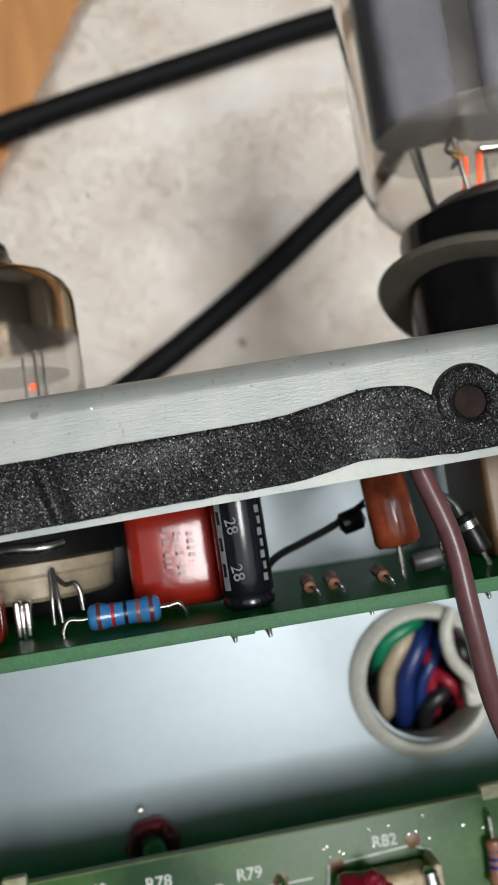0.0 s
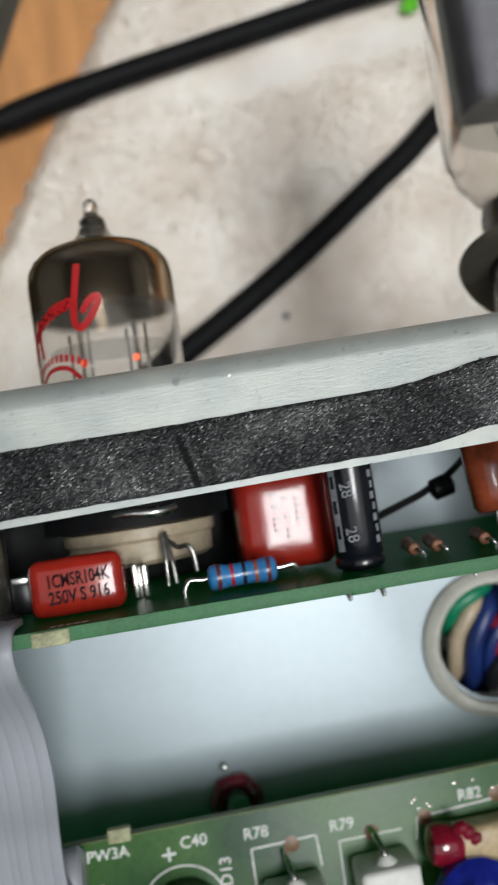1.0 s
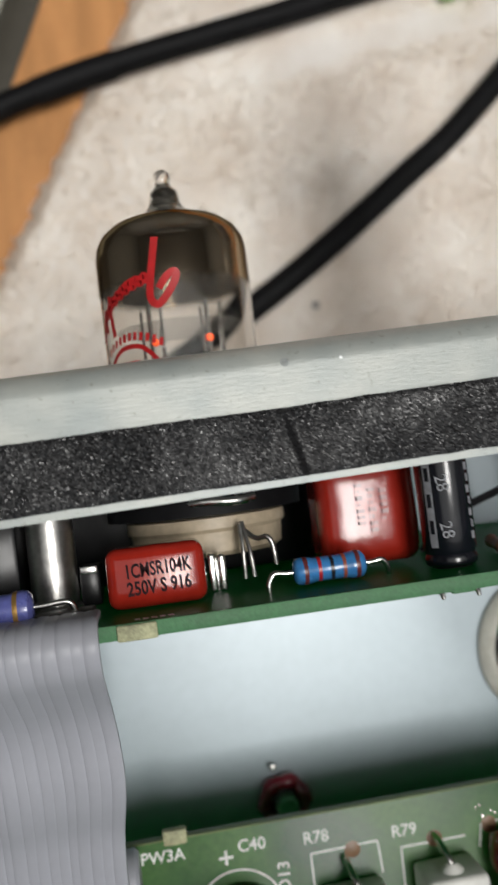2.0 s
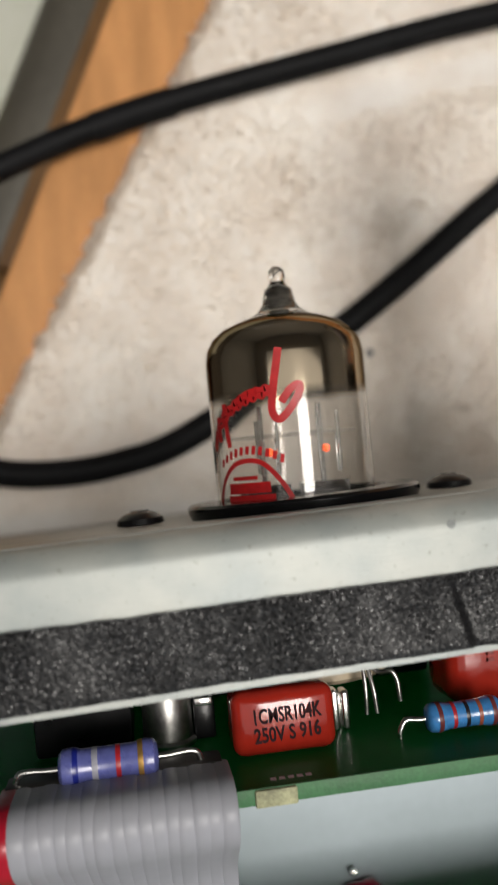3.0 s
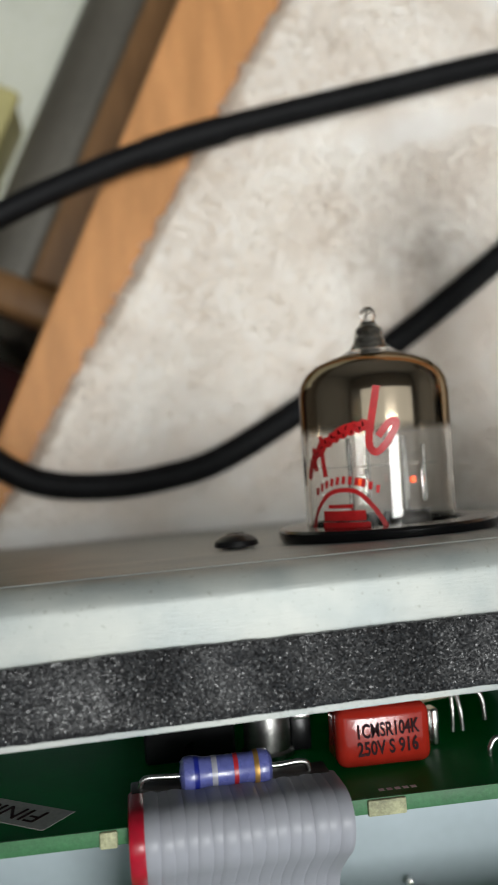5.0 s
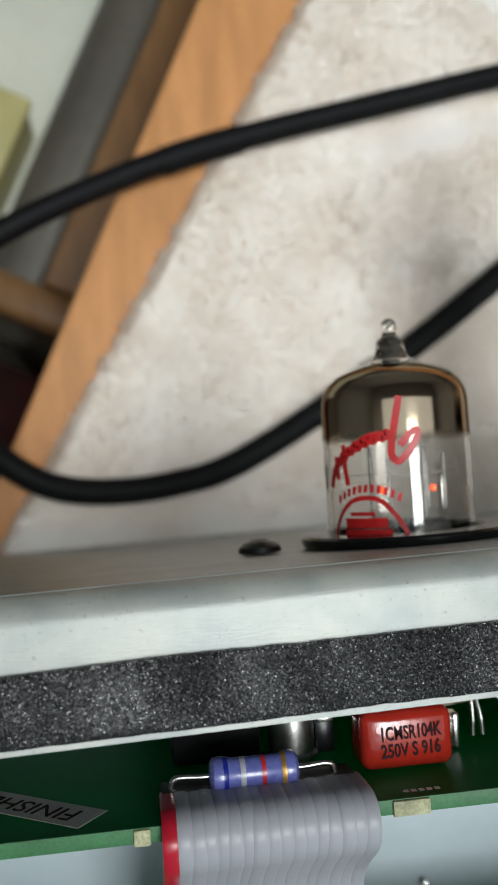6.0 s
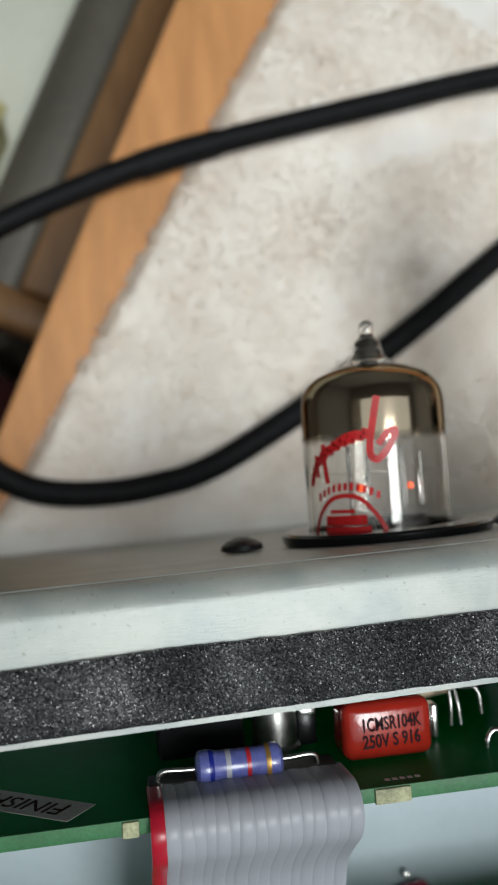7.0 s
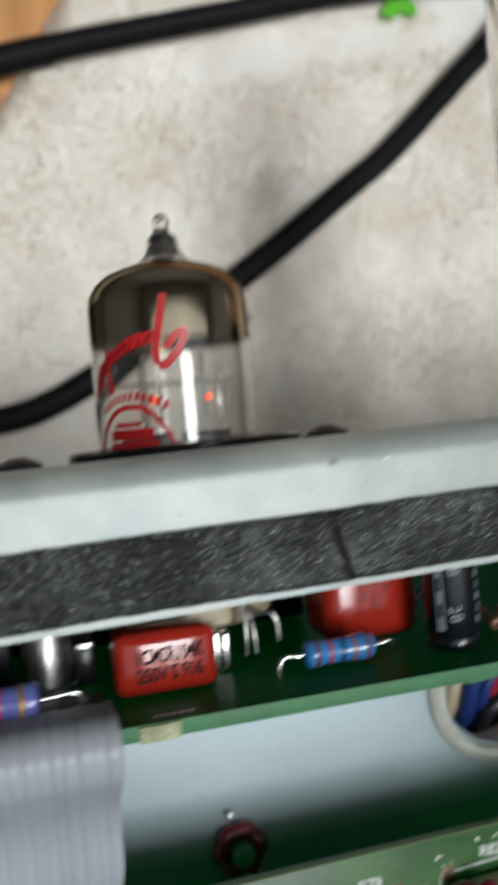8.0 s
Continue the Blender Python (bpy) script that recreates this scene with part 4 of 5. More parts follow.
axial_resistor("blue_resistor", (-27.9, -5.4, 140.8), (-19.2, -5.4, 140.8), 1.55, M_PALE_BLUE, [(0.16, 0.5, M_BAND["brown"]), (0.35, 0.42, M_BAND["red"]), (0.52, 0.42, M_BAND["black"]), (0.69, 0.42, M_BAND["orange"]), (0.87, 0.5, M_BAND["brown"])], [(-30.9, FACE, 140.8), (-16.3, FACE, 140.2)], "light blue metal film resistor with brown, red and orange bands")


def pillow(x0, x1, y0, y1, z0, z1, r=1.3):
    """A dipped capacitor body: a block with generous rounded edges and slightly domed faces."""
    bm = box(x0, x1, y0, y1, z0, z1, r, 4)
    c = Vector(((x0 + x1) / 2, (y0 + y1) / 2, (z0 + z1) / 2))
    bmesh.ops.subdivide_edges(bm, edges=[e for e in bm.edges if e.calc_length() > 3], cuts=3, use_grid_fill=True)
    for v in bm.verts:
        u = Vector(((v.co.x - c.x) / (x1 - x0) * 2, (v.co.y - c.y) / (y1 - y0) * 2, (v.co.z - c.z) / (z1 - z0) * 2))
        v.co.z += (1 - u.x ** 2) * (1 - u.y ** 2) * 0.25 * (1 if u.z > 0 else -1)
        v.co.y += 0.10 * noise.noise(v.co * 0.4)
        v.co.x += 0.12 * noise.noise(v.co * 0.35 + Vector((5, 0, 0)))
    return bm


def red_caps():
    t = thing("film_capacitor", (-43.5, FACE, 138), "glossy red dipped film capacitor with black lettering", "capacitor", "red film capacitors")
    core = part("body", pillow(-49.3, -37.9, FACE + 0.1, -0.1, 135.4, 141.2, 1.3), M_RED, t)
    lettering("marking", "1CMSR104K", 2.2, flat(-43.4, -2.7, 141.47, 1.5) @ Matrix.Diagonal((0.66, 1, 1, 1)), M_INK, core, "black stamped characters", 0.055)
    lettering("marking", "250V S 916", 2.2, flat(-43.4, -4.7, 141.47, 1.5) @ Matrix.Diagonal((0.72, 1, 1, 1)), M_INK, core, "black stamped characters", 0.055)
    part("lead", rod((-40, FACE - 1.5, 138), (-40, FACE + 0.6, 138), 0.35, 8), M_TIN, t)
    t = thing("film_capacitor", (-16, FACE, 131), "large glossy red dipped film capacitor with worn black lettering", "capacitor", "red film capacitors")
    core = part("body", pillow(-22.6, -9.8, FACE + 0.6, 8.0, 126.5, 135.4, 2.0), M_RED, t)
    rnd = random.Random(3)
    for k, (a, b) in enumerate(((-1.4, 3.6), (-2.4, 3.2), (-1.0, 2.8))):
        y = a
        while y < b:
            w = rnd.uniform(0.35, 0.6)
            x = -17.6 + 1.55 * k
            part("marking_bar", bar((x, y), (x, y + w), rnd.choice((0.3, 0.9, 1.0)), 135.66, 0.03), M_FADED, core)
            part("marking_bar", bar((x - 0.4, y), (x - 0.4, y + w), 0.22, 135.66, 0.03), M_FADED, core)
            y += w + 0.35
    part("lead", rod((-20, FACE - 1.5, 131), (-20, FACE + 1.0, 131), 0.35, 8), M_TIN, t)


red_caps()


def can_capacitor():
    x, z, r = -8.6, 140.9, 3.15
    t = thing("electrolytic_capacitor", (x, FACE, z), "black sleeved electrolytic capacitor with pale stripe, standing on the board", "capacitor")
    o = (x, 0, z)
    sleeve = part("sleeve", lathe([(FACE + 0.2, r - 0.5), (FACE + 0.5, r - 0.1), (FACE + 1.1, r), (FACE + 1.7, r - 0.25), (FACE + 2.2, r), (6.6, r), (7.1, r - 0.4)], o, (0, 1, 0), 40), M_SLEEVE, t)
    part("end_bung", lathe([(FACE + 0.02, r - 0.7), (FACE + 0.3, r - 0.6)], o, (0, 1, 0), 28), M_BLACK, t)
    part("top", lathe([(7.0, r - 0.45), (7.15, r - 0.6), (7.1, 0)], o, (0, 1, 0), 28), M_STEEL, t, "bare metal top")
    rp = r + 0.02

    def patch(bm, a0, a1, y0, y1):
        n = max(2, int(abs(a1 - a0) / 6))
        v = [[bm.verts.new((x + rp * math.sin(radians(a)), y, z + rp * math.cos(radians(a)))) for y in (y0, y1)] for a in (a0 + (a1 - a0) * k / n for k in range(n + 1))]
        for p, q in zip(v, v[1:]):
            bm.faces.new((p[0], q[0], q[1], p[1]))
        return bm

    bm = patch(bmesh.new(), -62, -44, FACE + 2.6, 6.4)
    part("stripe", bm, M_GREY_INK, sleeve, "pale polarity stripe")
    for k in range(3):
        bm = patch(bmesh.new(), -58, -48, -3.0 + 3.1 * k, -1.4 + 3.1 * k)
        for v in bm.verts:
            v.co += (v.co - Vector((x, v.co.y, z))).normalized() * 0.02
        part("minus_mark", bm, M_SLEEVE, sleeve)
    for y in (-2.6, 2.9):
        bmm = Matrix.Translation((x - 1.2, y, z + 2.98)) @ Matrix.Rotation(radians(-20), 4, "Y") @ Matrix.Rotation(radians(-82), 4, "Z")
        lettering("marking", "28", 2.0, bmm, M_GREY_INK, sleeve, "pale printed figures", 0.0)
    bm = bmesh.new()
    for k in range(7):
        patch(bm, 36 + (k % 2) * 4, 50, -4.0 + 1.35 * k, -3.1 + 1.35 * k)
    part("marking_bars", bm, M_GREY_INK, sleeve)
    for s in (-1, 1):
        part("lead", rod((x + 1.2 * s, FACE - 1.5, z), (x + 1.2 * s, FACE + 0.3, z), 0.3, 8), M_TIN, t)


can_capacitor()


def tube_socket():
    t = thing("tube_socket", (TUBE_X, FACE, TUBE_Z), "cream ceramic tube socket with tinned tags on the board", "tube socket")
    o = (TUBE_X + 0.8, 0, TUBE_Z - 0.5)
    part("body", lathe([(-3.2, 4.0), (-3.4, 9.4), (-2.8, 10.2), (-0.3, 10.4), (0.2, 10.9), (1.6, 10.9), (1.9, 9.5)], o, (0, 1, 0), 48), M_CREAM, t)
    part("saddle", lathe([(1.9, 11.6), (2.1, 13.4), (6.0, 13.4), (9.0, 12.4), (16.6, 12.2)], o, (0, 1, 0), 48, False), M_RUBBER, t, "black plastic socket skirt")
    # added black block: stops light bouncing up between board and panel
    part("shade_block", box(-60, -18.5, FACE + 0.3, 15.0, 97, 116, 0.8), M_BLACK, t, "added black block that keeps bounced light out of the gap")
    for x, w in ((-45.0, 1.8), (-36.2, 2.2)):
        bm = box(x - w / 2, x - 0.12, FACE + 0.05, -2.4, 133.6, 135.9, 0.35, 3)
        box(x + 0.12, x + w / 2, FACE + 0.05, -2.6, 133.7, 135.9, 0.35, 3, bm=bm)
        box(x - w / 2 + 0.5, x + w / 2 - 0.5, FACE - 0.4, -3.0, 134.4, 135.0, 0.15, bm=bm)
        part("tag", bm, M_TIN, t, "tinned solder tag")
    part("spring_clip", hose([(-41, 3.4, 131.5), (-37, 3.9, 133.6), (-33, 3.6, 134.2), (-30.5, 3.9, 133.0)], 0.7, 10, 6), M_TIN, t, "bright spring clip")
    # bent wire links beside the socket
    for x, z in ((-31.4, 134.0),):
        part("hairpin", hose([(x - 1.3, -6.2, z), (x - 1.2, -3.0, z), (x - 1.2, 0.5, z - 1)], 0.28, 10, 8), M_STEEL, t, "tinned wire link")
        part("hairpin", hose([(x - 0.2, -6.0, z + 0.6), (x - 0.4, -3.0, z + 0.4), (x - 0.9, 0.8, z - 1)], 0.28, 10, 8), M_STEEL, t)
        part("hairpin", hose([(x + 2.6, -4.8, z + 1.0), (x + 2.4, -2.4, z + 1.0), (x + 1.8, -1.3, z + 0.8), (x + 0.6, -1.4, z), (x - 0.6, -0.4, z - 1)], 0.32, 10, 8), M_STEEL, t, "hooked tinned wire")


tube_socket()


def small_parts():
    # metal can behind the violet resistor
    t = thing("metal_can_part", (-56, FACE, 131), "shiny bare metal can standing on the green board", "component")
    part("can", lathe([(FACE, 3.3), (FACE + 0.5, 3.3), (FACE + 0.8, 2.9), (6.5, 2.9), (7.0, 2.5), (7.05, 0)], (-56, 0, 131.5), (0, 1, 0), 32), M_STEEL, t)
    # added black block, sized to the dark gap behind the violet resistor
    t = thing("black_block", (-63, FACE, 129), "added matt black block filling the dark gap behind the resistor", "component")
    part("case", box(-71.2, -60.0, FACE, 6, 122, 132, 0.6), M_BLACK, t)
    t = thing("black_block", (-51.5, FACE, 128), "small black component with tinned end on the board", "component")
    part("case", box(-53.0, -50.4, FACE, -2.4, 126, 132, 0.4), M_BLACK, t)
    part("terminal", box(-52.8, -50.6, -3.2, -2.2, 131.8, 132.6, 0.2), M_TIN, t)
    # three small tan resistors on end
    for x, z in ((-0.6, 137.0), (2.5, 137.2), (8.7, 138.0)):
        t = thing("tan_resistor", (x, FACE, z), "tiny tan resistor standing on end with bent lead", "resistor", "tiny tan resistors")
        part("body", lathe([(0, 0.3), (0.2, 0.7), (0.7, 0.9), (1.5, 0.75), (4.0, 0.75), (4.8, 0.9), (5.4, 0.7), (5.6, 0.3)], (x, -6.3, z + 1.0), (0.1, 0.1, -1), 18), M_TAN, t)
        part("lead", hose([(x, -6.3, z + 0.9), (x + 0.2, -6.2, z + 1.6), (x + 0.7, -6.6, z + 2.0), (x + 0.9, FACE, z + 2.0)], 0.2, 8, 6), M_TIN, t)
    # amber film resistor
    t = thing("amber_resistor", (11.6, FACE, 135), "large amber-brown lacquered resistor standing on the board", "resistor")
    part("body", lathe([(0, 0.6), (0.3, 2.5), (1.0, 3.0), (9.5, 2.9), (10.3, 2.4), (10.6, 0.5)], (12.0, -3.2, 136.5), (-0.08, 1, -0.05), 28), M_AMBER, t)
    part("lead", rod((12.1, FACE, 136.5), (12.0, -3.0, 136.5), 0.4, 8), M_TIN, t)
    t = thing("grey_diode", (15.5, FACE, 136), "small grey-black diode lying low on the board", "diode")
    part("body", rod((13.6, -5.6, 135.4), (17.6, -5.2, 135.6), 1.3, 16, 0.4), M_PLATE, t)
    part("lead", hose([(17.6, -5.2, 135.6), (18.6, -5.3, 135.7), (18.9, FACE, 135.8)], 0.3, 8, 6), M_TIN, t)
    # black diode with silver band
    t = thing("black_diode", (22, FACE, 137), "black rectifier diode with a silver band, standing on its lead", "diode")
    part("body", rod((20.9, -0.4, 136.6), (22.6, -5.4, 137.2), 1.45, 20, 0.3), M_BLACK, t)
    part("band", lathe([(1.0, 1.48), (1.9, 1.48)], (20.9, -0.4, 136.6), (1.7, -5.0, 0.6), 20, False), M_TIN, t, "silver band")
    part("lead", hose([(22.6, -5.4, 137.2), (23.0, -6.4, 137.3), (23.2, FACE, 137.4)], 0.38, 8, 6), M_TIN, t)
    part("top_lead", hose([(20.9, -0.4, 136.6), (20.2, 1.4, 136.2), (18.8, 2.0, 135.2), (18.2, FACE, 134)], 0.38, 8, 6), M_TIN, t)
    t = thing("brown_block_capacitor", (31, FACE, 130), "brown block capacitor standing on the board", "capacitor")
    part("body", box(26.6, 38, FACE, 10, 116, 132, 0.8, 3), M_BROWN, t)
    # thin black lead with a sleeved joint, deep in the chassis
    t = thing("black_lead", (4, 0, 118), "thin black wire with a sleeved joint behind the board", "wire")
    part("insulation", hose([(-6.5, FACE, 124), (-3.0, -3.2, 124), (2, -1.2, 124.2), (7, 0.6, 124), (14, 4.5, 122), (22, 14, 120)], 0.55, 8, 6), M_BLACK, t)
    part("joint", lathe([(0, 0.7), (0.5, 1.6), (3.2, 1.7), (3.8, 0.8)], (7.2, 0.2, 124.2), (1, 0.25, 0), 18), M_BLACK, t)
    # mauve wire over the board's edge
    t = thing("mauve_wire", (14, -12, 140), "thick mauve-brown insulated wire bending over the board edge", "wire")
    part("insulation", hose([(10.6, 13, 146), (11.6, 8, 149.5), (12.4, 4.5, 150.2), (14.1, -2.2, 150.8), (14.8, -10.8, 151.0), (16.4, -21.5, 149.5), (21, -33, 146), (30, -46, 138), (42, -60, 126), (46, -66, 118.5)], 1.25, 16, 8), M_MAUVE, t)


small_parts()

# ---- tray: bushing with wires, red ring ----
BOARD_Z = 117.0
BOARD_EDGE = -43.2


def bushing():
    cx, cy = 24.2, -30.0
    t = thing("cable_bushing", (cx, cy, TRAY), "ivory nylon cable bushing round coloured wires in the tray", "bushing")
    part("rim", lathe([(-6, 10.6), (-6, 11.4), (-1.3, 11.4), (0.05, 11.4), (0.05, 13.4), (0.9, 13.5), (1.8, 12.9), (2.3, 11.9), (2.0, 11.0), (0.8, 10.6), (-6, 10.6)], (cx, cy, TRAY), (0, 0, 1), 64, False), M_BUSH, t)
    part("inner_clip", hose([(30.5, -18.5, TRAY + 2.5), (28.6, -22, TRAY + 3.0), (29.2, -27, TRAY + 2.5), (32.0, -31, TRAY + 1.5), (33.0, -35, TRAY)], 1.2, 12, 6), M_BUSH, t, "curved ivory clip")
    part("inner_clip", box(31, 35.4, -36, -31.4, TRAY - 1, TRAY + 1.6, 0.8, 3), M_BUSH, t)
    wires = (("green", (16.6, -24), (24, -18.6), 1.8), ("green", (18, -28), (27, -20), 1.4), ("cream", (18.4, -37), (24.5, -22.0), 1.5), ("blue", (21.5, -39), (27.5, -22), 1.7), ("blue", (24.5, -39), (29, -26), 1.2), ("red", (27.5, -38), (27.2, -26.5), 1.4), ("red", (33, -38.5), (28, -30), 1.1), ("black", (25, -40), (30, -33), 1.6), ("plum", (34, -29), (32, -21), 1.5), ("black", (34.5, -34), (33, -25), 1.5), ("leaf", (35, -21), (28, -19.4), 1.0))
    for k, (c, p, q, r) in enumerate(wires):
        w = thing("hook_up_wire", (p[0], p[1], TRAY - 22), f"{'pale cream' if c == 'cream' else 'dark ' + c if c in ('blue', 'green', 'red') else 'bright green' if c == 'leaf' else c} insulated wire in the bushing", "wire", "wires in the bushing")
        z = TRAY - 3.5 - 0.5 * (k % 3)
        part("insulation", hose([(p[0] + 1, p[1] + 1, TRAY - 24), (p[0], p[1], TRAY - 9), ((p[0] * 0.75 + q[0] * 0.25) - 0.9, (p[1] + q[1]) / 2 + 0.6, z), (q[0], q[1], TRAY - 6), (q[0] + 2, q[1] + 1, TRAY - 24)], r, 12, 8), WIRES[c], w)
    solid("lower_pan", box(-60, 110, -140, 11, TRAY - 32, TRAY - 30), M_SHEET, "plain sheet metal pan below the tray", "pan", "structure")


bushing()


def red_ring():
    x, y = -26.5, -48.6
    t = thing("red_ring_choke", (x, y, TRAY), "dark red lacquered wire ring with a green core on the tray", "choke")
    bm = hose([(x + 3.3 * math.cos(a), y + 3.3 * math.sin(a), TRAY + 1.6 + 0.25 * math.sin(5 * a)) for a in (2 * math.pi * k / 30 for k in range(31))], lambda s: 1.3 + 0.22 * math.sin(s * 40), 14, 1, smooth=False)
    part("winding", bm, M_MAROON, t)
    part("core", lathe([(0, 2.0), (1.8, 1.9), (2.2, 1.5), (2.3, 0)], (x + 0.2, y - 0.6, TRAY + 1.2), (0, 0, 1), 24), M_CORE, t, "pale green core")
    part("terminal", lathe([(0, 0.4), (0.8, 0.5), (1.4, 0.7), (2.0, 0.5), (2.2, 0)], (x - 1.4, y + 5.6, TRAY), (0, 0.2, 1), 14), M_TIN, t, "bright solder bead")
    part("lead", hose([(x + 1, y - 3, TRAY + 2), (x + 2.2, y - 4.5, TRAY + 2.2), (x + 2.6, y - 8, TRAY + 1.5), (x + 2.4, y - 12, TRAY + 1.0)], 1.0, 10, 6), M_MAROON, t)


red_ring()


# ---- main board ----
def main_board():
    e, z = BOARD_EDGE, BOARD_Z
    t = thing("main_board", (0, -90, TRAY), "green main circuit board lying above the tray", "circuit board")
    mask = part("laminate", box(-120, 120, -145, e, z - 1.6, z, 0.05), M_PCB_TOP, t, "flux-stained green solder mask")
    part("edge", box(-120, 120, e - 0.02, e + 0.18, z - 1.62, z + 0.02, 0.05), M_WARM_EDGE, t, "pale green sawn board edge")
    for x in (-45.2, 25.6):
        part("break_off_tab", box(x - 1.7, x + 1.7, e - 0.8, e + 1.3, z - 1.5, z + 0.1, 0.3), M_TAB, t, "raw yellowish break-off tab")
    for x in (-100, -10, 60, 110):
        part("standoff", rod((x, -100, TRAY), (x, -100, z - 1.6), 2.5, 16), M_STEEL, t)
    zt = z + 0.02
    for word, x, y, s, turn in (("R78", -25.3, -46.4, 2.4, 0), ("R79", -12.3, -47.7, 2.4, 0), ("R82", 8.1, -46.9, 2.4, 0), ("PW3A", -47.2, -45.3, 2.3, 0), ("C40", -34.6, -45.8, 2.4, 0), ("+", -38.4, -47.2, 4.2, 0), ("D13", -30.4, -51.0, 2.5, 88)):
        lettering("silkscreen_word", word, s, flat(x, y, zt, turn - 1), M_SILK, mask, "white silkscreen characters", 0.03)

    def outline(pts, w=0.28):
        bm = bmesh.new()
        for p, q in zip(pts, pts[1:]):
            bar(p, q, w, z, 0.03, bm)
        part("silkscreen_line", bm, M_SILK, mask)

    outline([(-26.3, -56), (-26.3, -48.6), (-16.4, -48.4), (-16.1, -53)])
    outline([(-13.2, -62), (-13.0, -50.0), (-3.2, -50.0)])
    outline([(-1.2, -52), (-0.6, -48.8), (12, -48.2), (14.8, -49.5)])
    outline([(-52.5, -51), (-48.6, -51), (-48.6, -49.4)])
    arc = [(-37.2 + 6.4 * math.cos(a), -55.3 + 6.4 * math.sin(a)) for a in (math.pi * k / 18 for k in range(19))]
    outline(arc)
    # flux and solder dots
    rnd = random.Random(7)
    for k in range(14):
        x, y = rnd.uniform(-2, 24), rnd.uniform(-48, -44.2)
        part("solder_speck", lathe([(0, 0.22), (0.08, 0.18), (0.14, 0.0)], (x, y, z), (0, 0, 1), 8), M_TIN, t)
    for x, y in ((-20.2, -49.0), (-7.9, -49.6), (0.6, -49.0), (12.3, -47.6), (-30.5, -55)):
        part("flux_pad", lathe([(0, 1.2), (0.05, 1.0), (0.12, 0.5), (0.14, 0)], (x, y, z), (0, 0, 1), 18), M_BROWN, t, "browned solder pad")


main_board()


def cement_resistor(x0, x1, y, label):
    z = BOARD_Z
    t = thing("cement_resistor", ((x0 + x1) / 2, y - 15, z), label, "resistor", "white cement resistors")
    part("body", box(x0, x1, y - 30, y, z + 0.3, z + 8, 0.8, 3), M_WHITE, t)
    c = (x0 + x1) / 2
    part("lead", hose([(c, y - 0.5, z + 5.0), (c - 0.1, y + 1.4, z + 4.6), (c - 0.5, y + 2.8, z + 2.5), (c - 0.6, y + 3.0, z)], 0.5, 10, 8), M_TIN, t)
    part("cement_end", lathe([(0, 1.8), (0.5, 1.5), (1.2, 0.7)], (c, y - 0.2, z + 5.0), (0, 1, 0), 16), M_WHITE, t)


cement_resistor(-25.4, -16.6, -52.8, "white cement power resistor with bent lead on the main board")
cement_resistor(-11.8, -3.0, -52.0, "wider white cement power resistor with bent lead on the main board")


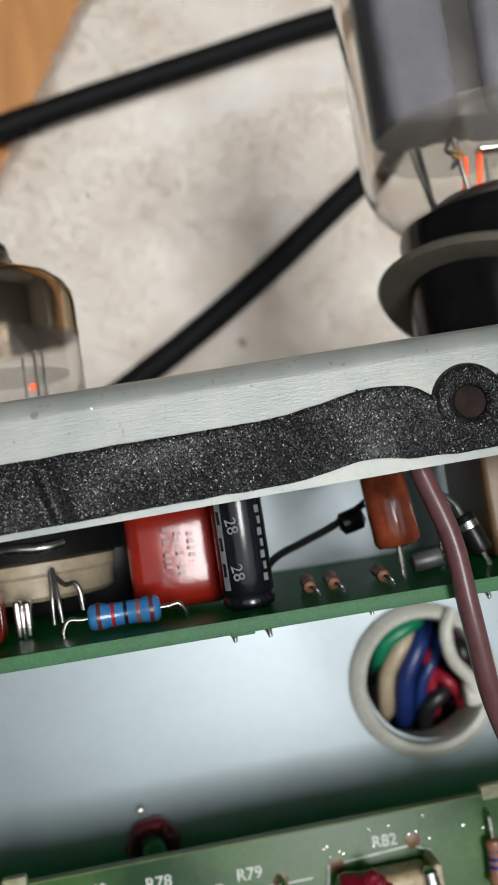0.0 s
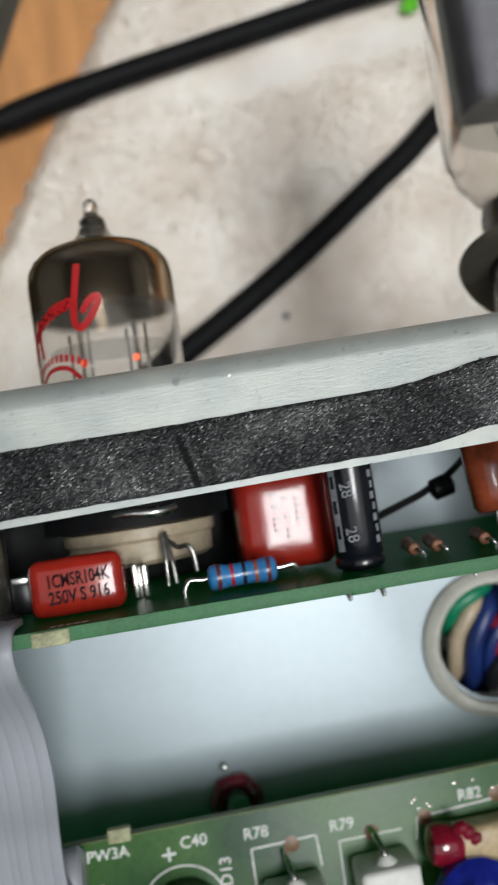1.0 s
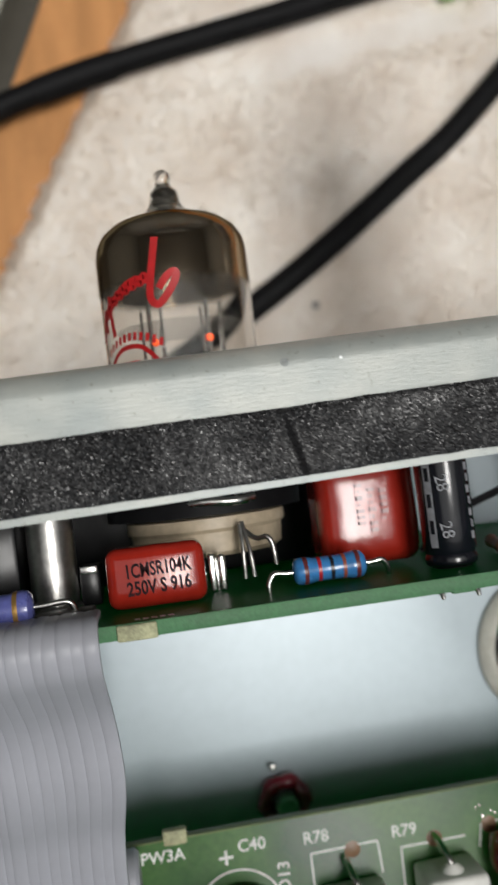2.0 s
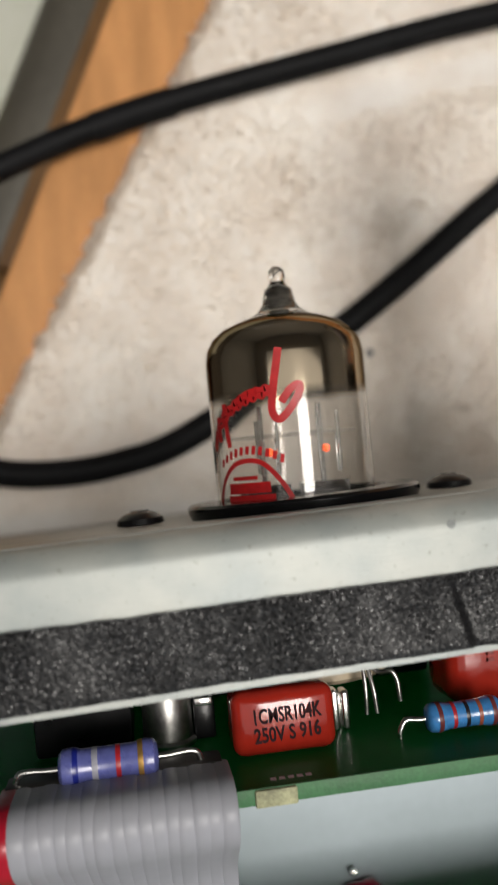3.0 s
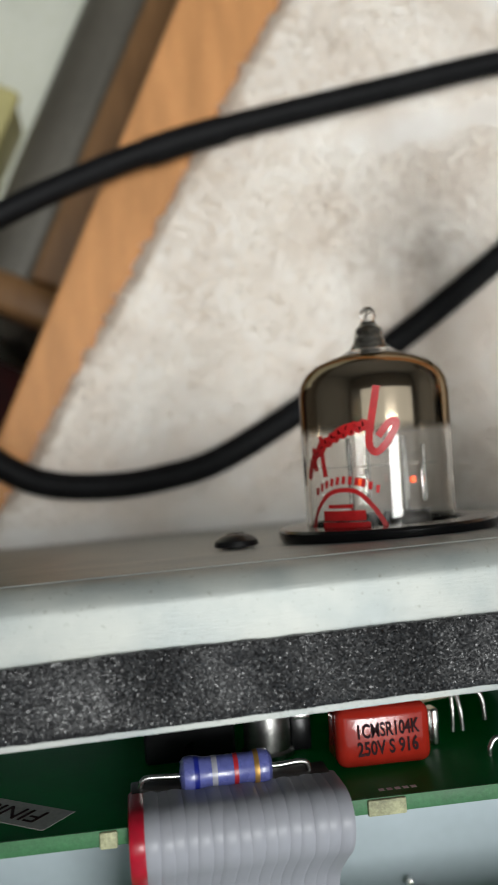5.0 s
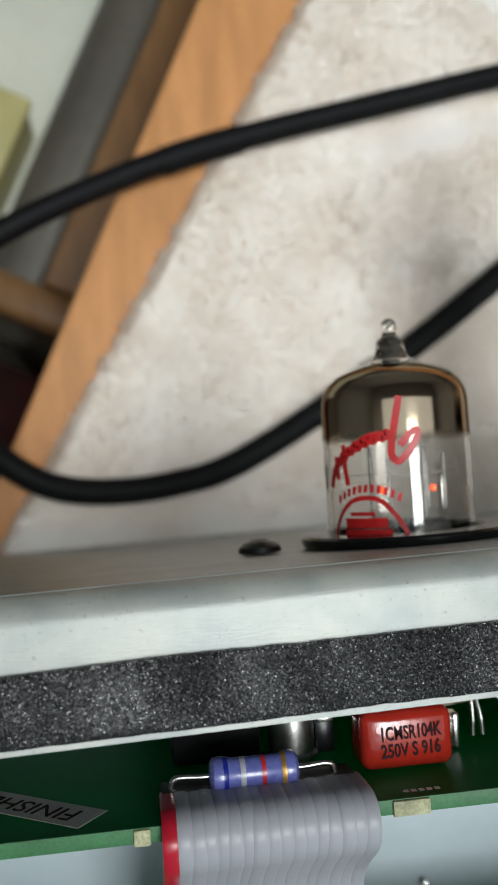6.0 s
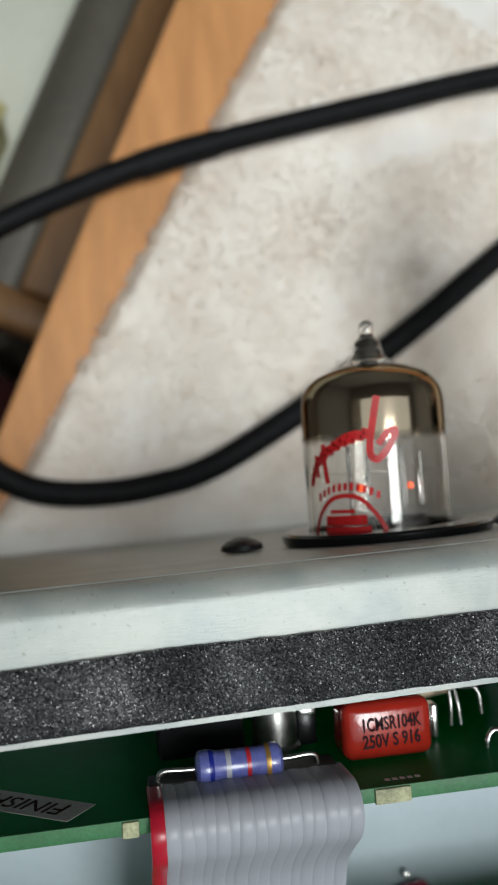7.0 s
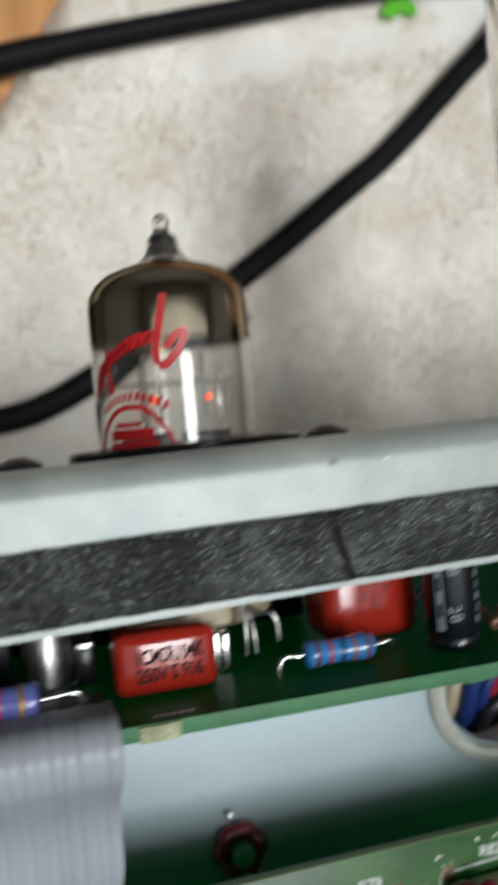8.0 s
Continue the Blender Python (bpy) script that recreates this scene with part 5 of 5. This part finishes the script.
def main_board_parts():
    z = BOARD_Z
    t = thing("electrolytic_capacitor", (-37.2, -55.3, z), "black electrolytic capacitor standing in its printed ring", "capacitor")
    part("sleeve", lathe([(0.1, 5.4), (0.6, 5.8), (13, 5.8), (13.6, 5.3)], (-37.2, -56.3, z), (0, 0, 1), 40), M_SLEEVE, t)
    part("top", lathe([(13.5, 5.35), (13.3, 5.0), (13.3, 0)], (-37.2, -56.3, z), (0, 0, 1), 40, False), M_STEEL, t)
    # maroon-wrapped buff resistor
    t = thing("buff_resistor", (7, -51.5, z), "buff block resistor with glossy dark red wrapped end", "resistor")
    part("body", box(1.6, 13.4, -55.0, -49.6, z + 0.6, z + 5.6, 1.2, 3), M_BUFF, t)
    part("cap", lathe([(0, 1.2), (0.4, 2.7), (1.4, 3.1), (4.2, 3.0), (5.0, 2.5), (5.3, 1.2)], (-0.6, -51.6, z + 3.4), (1, -0.12, 0), 26), M_MAROON, t, "glossy dark red lacquered end")
    for k in range(3):
        part("drip", lathe([(0, 0.8), (0.8, 1.1), (1.8, 0.9), (2.3, 0.2)], (3.6 + 0.9 * k, -49.8 - 0.9 * k, z + 4.6), (0.8, 0.4, 0.35), 14), M_MAROON, t)
    part("terminal", lathe([(0, 0.8), (0.5, 1.2), (3.4, 1.2), (4.0, 0.6)], (12.6, -49.4, z + 5.4), (0.1, -1, 0.1), 18), M_TIN, t, "bright solder terminal")
    part("end_plate", box(13.3, 14.6, -55, -49.0, z + 0.3, z + 6.0, 0.5), M_CREAM, t)
    t = thing("blue_disc_capacitor", (4, -60, z), "glossy deep blue disc capacitor with pale scribbled print", "capacitor")
    part("disc", lathe([(0, 0), (0, 5.4), (0.8, 6.6), (2.2, 7.0), (3.8, 6.6), (4.6, 5.4), (4.6, 0)], (4.6, -60.6, z + 4.5), (0.1, 0.25, 1), 44), M_DEEP_BLUE, t)
    for k, (p, q) in enumerate((((1.0, -56.6), (3.6, -55.6)), ((2.2, -57.6), (4.6, -55.8)), ((1.6, -58.2), (2.6, -56.2)))):
        part("print_bar", bar(p, q, 0.55, z + 10.6 - 0.2 * k, 0.05), M_SILK, t)
    part("lead", rod((2, -60, z), (2, -60, z + 5), 0.4, 8), M_TIN, t)
    t = thing("striped_resistor", (24, -50, z), "small tan resistor with dark bands on the main board", "resistor")
    part("body", lathe([(0, 0.4), (0.3, 1.1), (1.0, 1.3), (1.8, 1.1), (5.0, 1.1), (5.8, 1.3), (6.5, 1.1), (6.8, 0.4)], (24.0, -48.8, z + 1.6), (-0.05, -1, 0), 20), M_TAN, t)
    for h in (1.2, 2.6, 3.7):
        part("band", lathe([(h, 1.16), (h + 0.5, 1.16)], (24.0, -48.8, z + 1.6), (-0.05, -1, 0), 20, False), M_BAND["navy"], t)
    part("lead", hose([(24.0, -48.8, z + 1.6), (24.0, -47.2, z + 1.6), (24, -45.6, z + 1.2), (24, -45.2, z)], 0.35, 8, 6), M_TIN, t)
    part("lead", hose([(23.65, -55.6, z + 1.6), (23.6, -57, z + 1.6), (23.6, -58, z)], 0.35, 8, 6), M_TIN, t)
    # ribbon header
    t = thing("ribbon_header", (-61, -46, z), "dark grey ribbed ribbon cable header on the main board", "connector")
    part("housing", box(-74.5, -53.2, -49.5, -42.2, z, z + 7.0, 0.6), M_PLATE_DARK, t)
    part("side_cover", lathe([(0, 3.5), (0.4, 3.9), (2.4, 3.9), (2.9, 3.4)], (-53.2, -45.8, z + 4.0), (1, 0, 0), 28), M_GREY_PVC, t)
    for k in range(3):
        part("rib", box(-53.3 + 0.0, -52.9, -49.0 + 2.2 * k, -48.0 + 2.2 * k, z + 0.5, z + 7.2, 0.1), M_BLACK, t)


main_board_parts()


def ribbon():
    """Fine joined conductors, grooved in pairs, that arch over the board edge and drop to the header."""
    t = thing("ribbon_cable", (-62, -20, 140), "grey ribbon cable with one red conductor arching over the board edge", "ribbon cable")
    pitch, thick = 1.312, 0.50
    path = [(-6.6, 142.6), (-6.5, 146.0), (-6.6, 148.6), (-7.5, 150.3), (-9.2, 150.9), (-11.6, 149.6), (-14.2, 146.2), (-17.5, 142.2), (-21.5, 139.6), (-26, 138.2), (-30, 136.0), (-34.5, 132.6), (-39.5, 130.4), (-44.0, 128.4), (-46, 124)]
    sway = [0, 0, 0, 0, 0, 0, 0, 0.1, 0.3, 0.4, 0, -0.7, -1.1, -1.2, -1.2]
    for k in range(17):
        x, wide = (-51.20 - pitch * (16 - k), 0.90) if k else (-72.42, 1.0)
        x += 0.11 * (-1) ** k
        ripple = 0.10 * math.sin(k * 0.95 + 0.6) + 0.05 * math.sin(k * 2.9)
        line = spline([(x + sway[i] * (0.5 + k / 32), y + 0.05 * math.sin(k * 2.3), z + ripple * min(1, i / 3)) for i, (y, z) in enumerate(path)], 6)
        bm, rings = bmesh.new(), []
        for i, p in enumerate(line):
            d = (line[min(i + 1, len(line) - 1)] - line[max(i - 1, 0)]).normalized()
            u = Vector((0, -d.z, d.y)).normalized()
            rings.append([bm.verts.new(p + Vector((wide * math.cos(a), 0, 0)) + u * thick * math.copysign(abs(math.sin(a)) ** 0.42, math.sin(a))) for a in (2 * math.pi * j / 16 for j in range(16))])
        for p, q in zip(rings, rings[1:]):
            for j in range(16):
                bm.faces.new((p[j], p[(j + 1) % 16], q[(j + 1) % 16], q[j]))
        bm.faces.new(rings[0]), bm.faces.new(rings[-1])
        part("conductor", bm, M_RED_PVC if k == 0 else M_GREY_PVC, t, "red marked edge conductor" if k == 0 else "")
    part("solder_strip", box(-73, -50.8, FACE, -6.0, 139.6, 143.4, 0.3), M_PLATE_DARK, t, "dark connector strip")


ribbon()
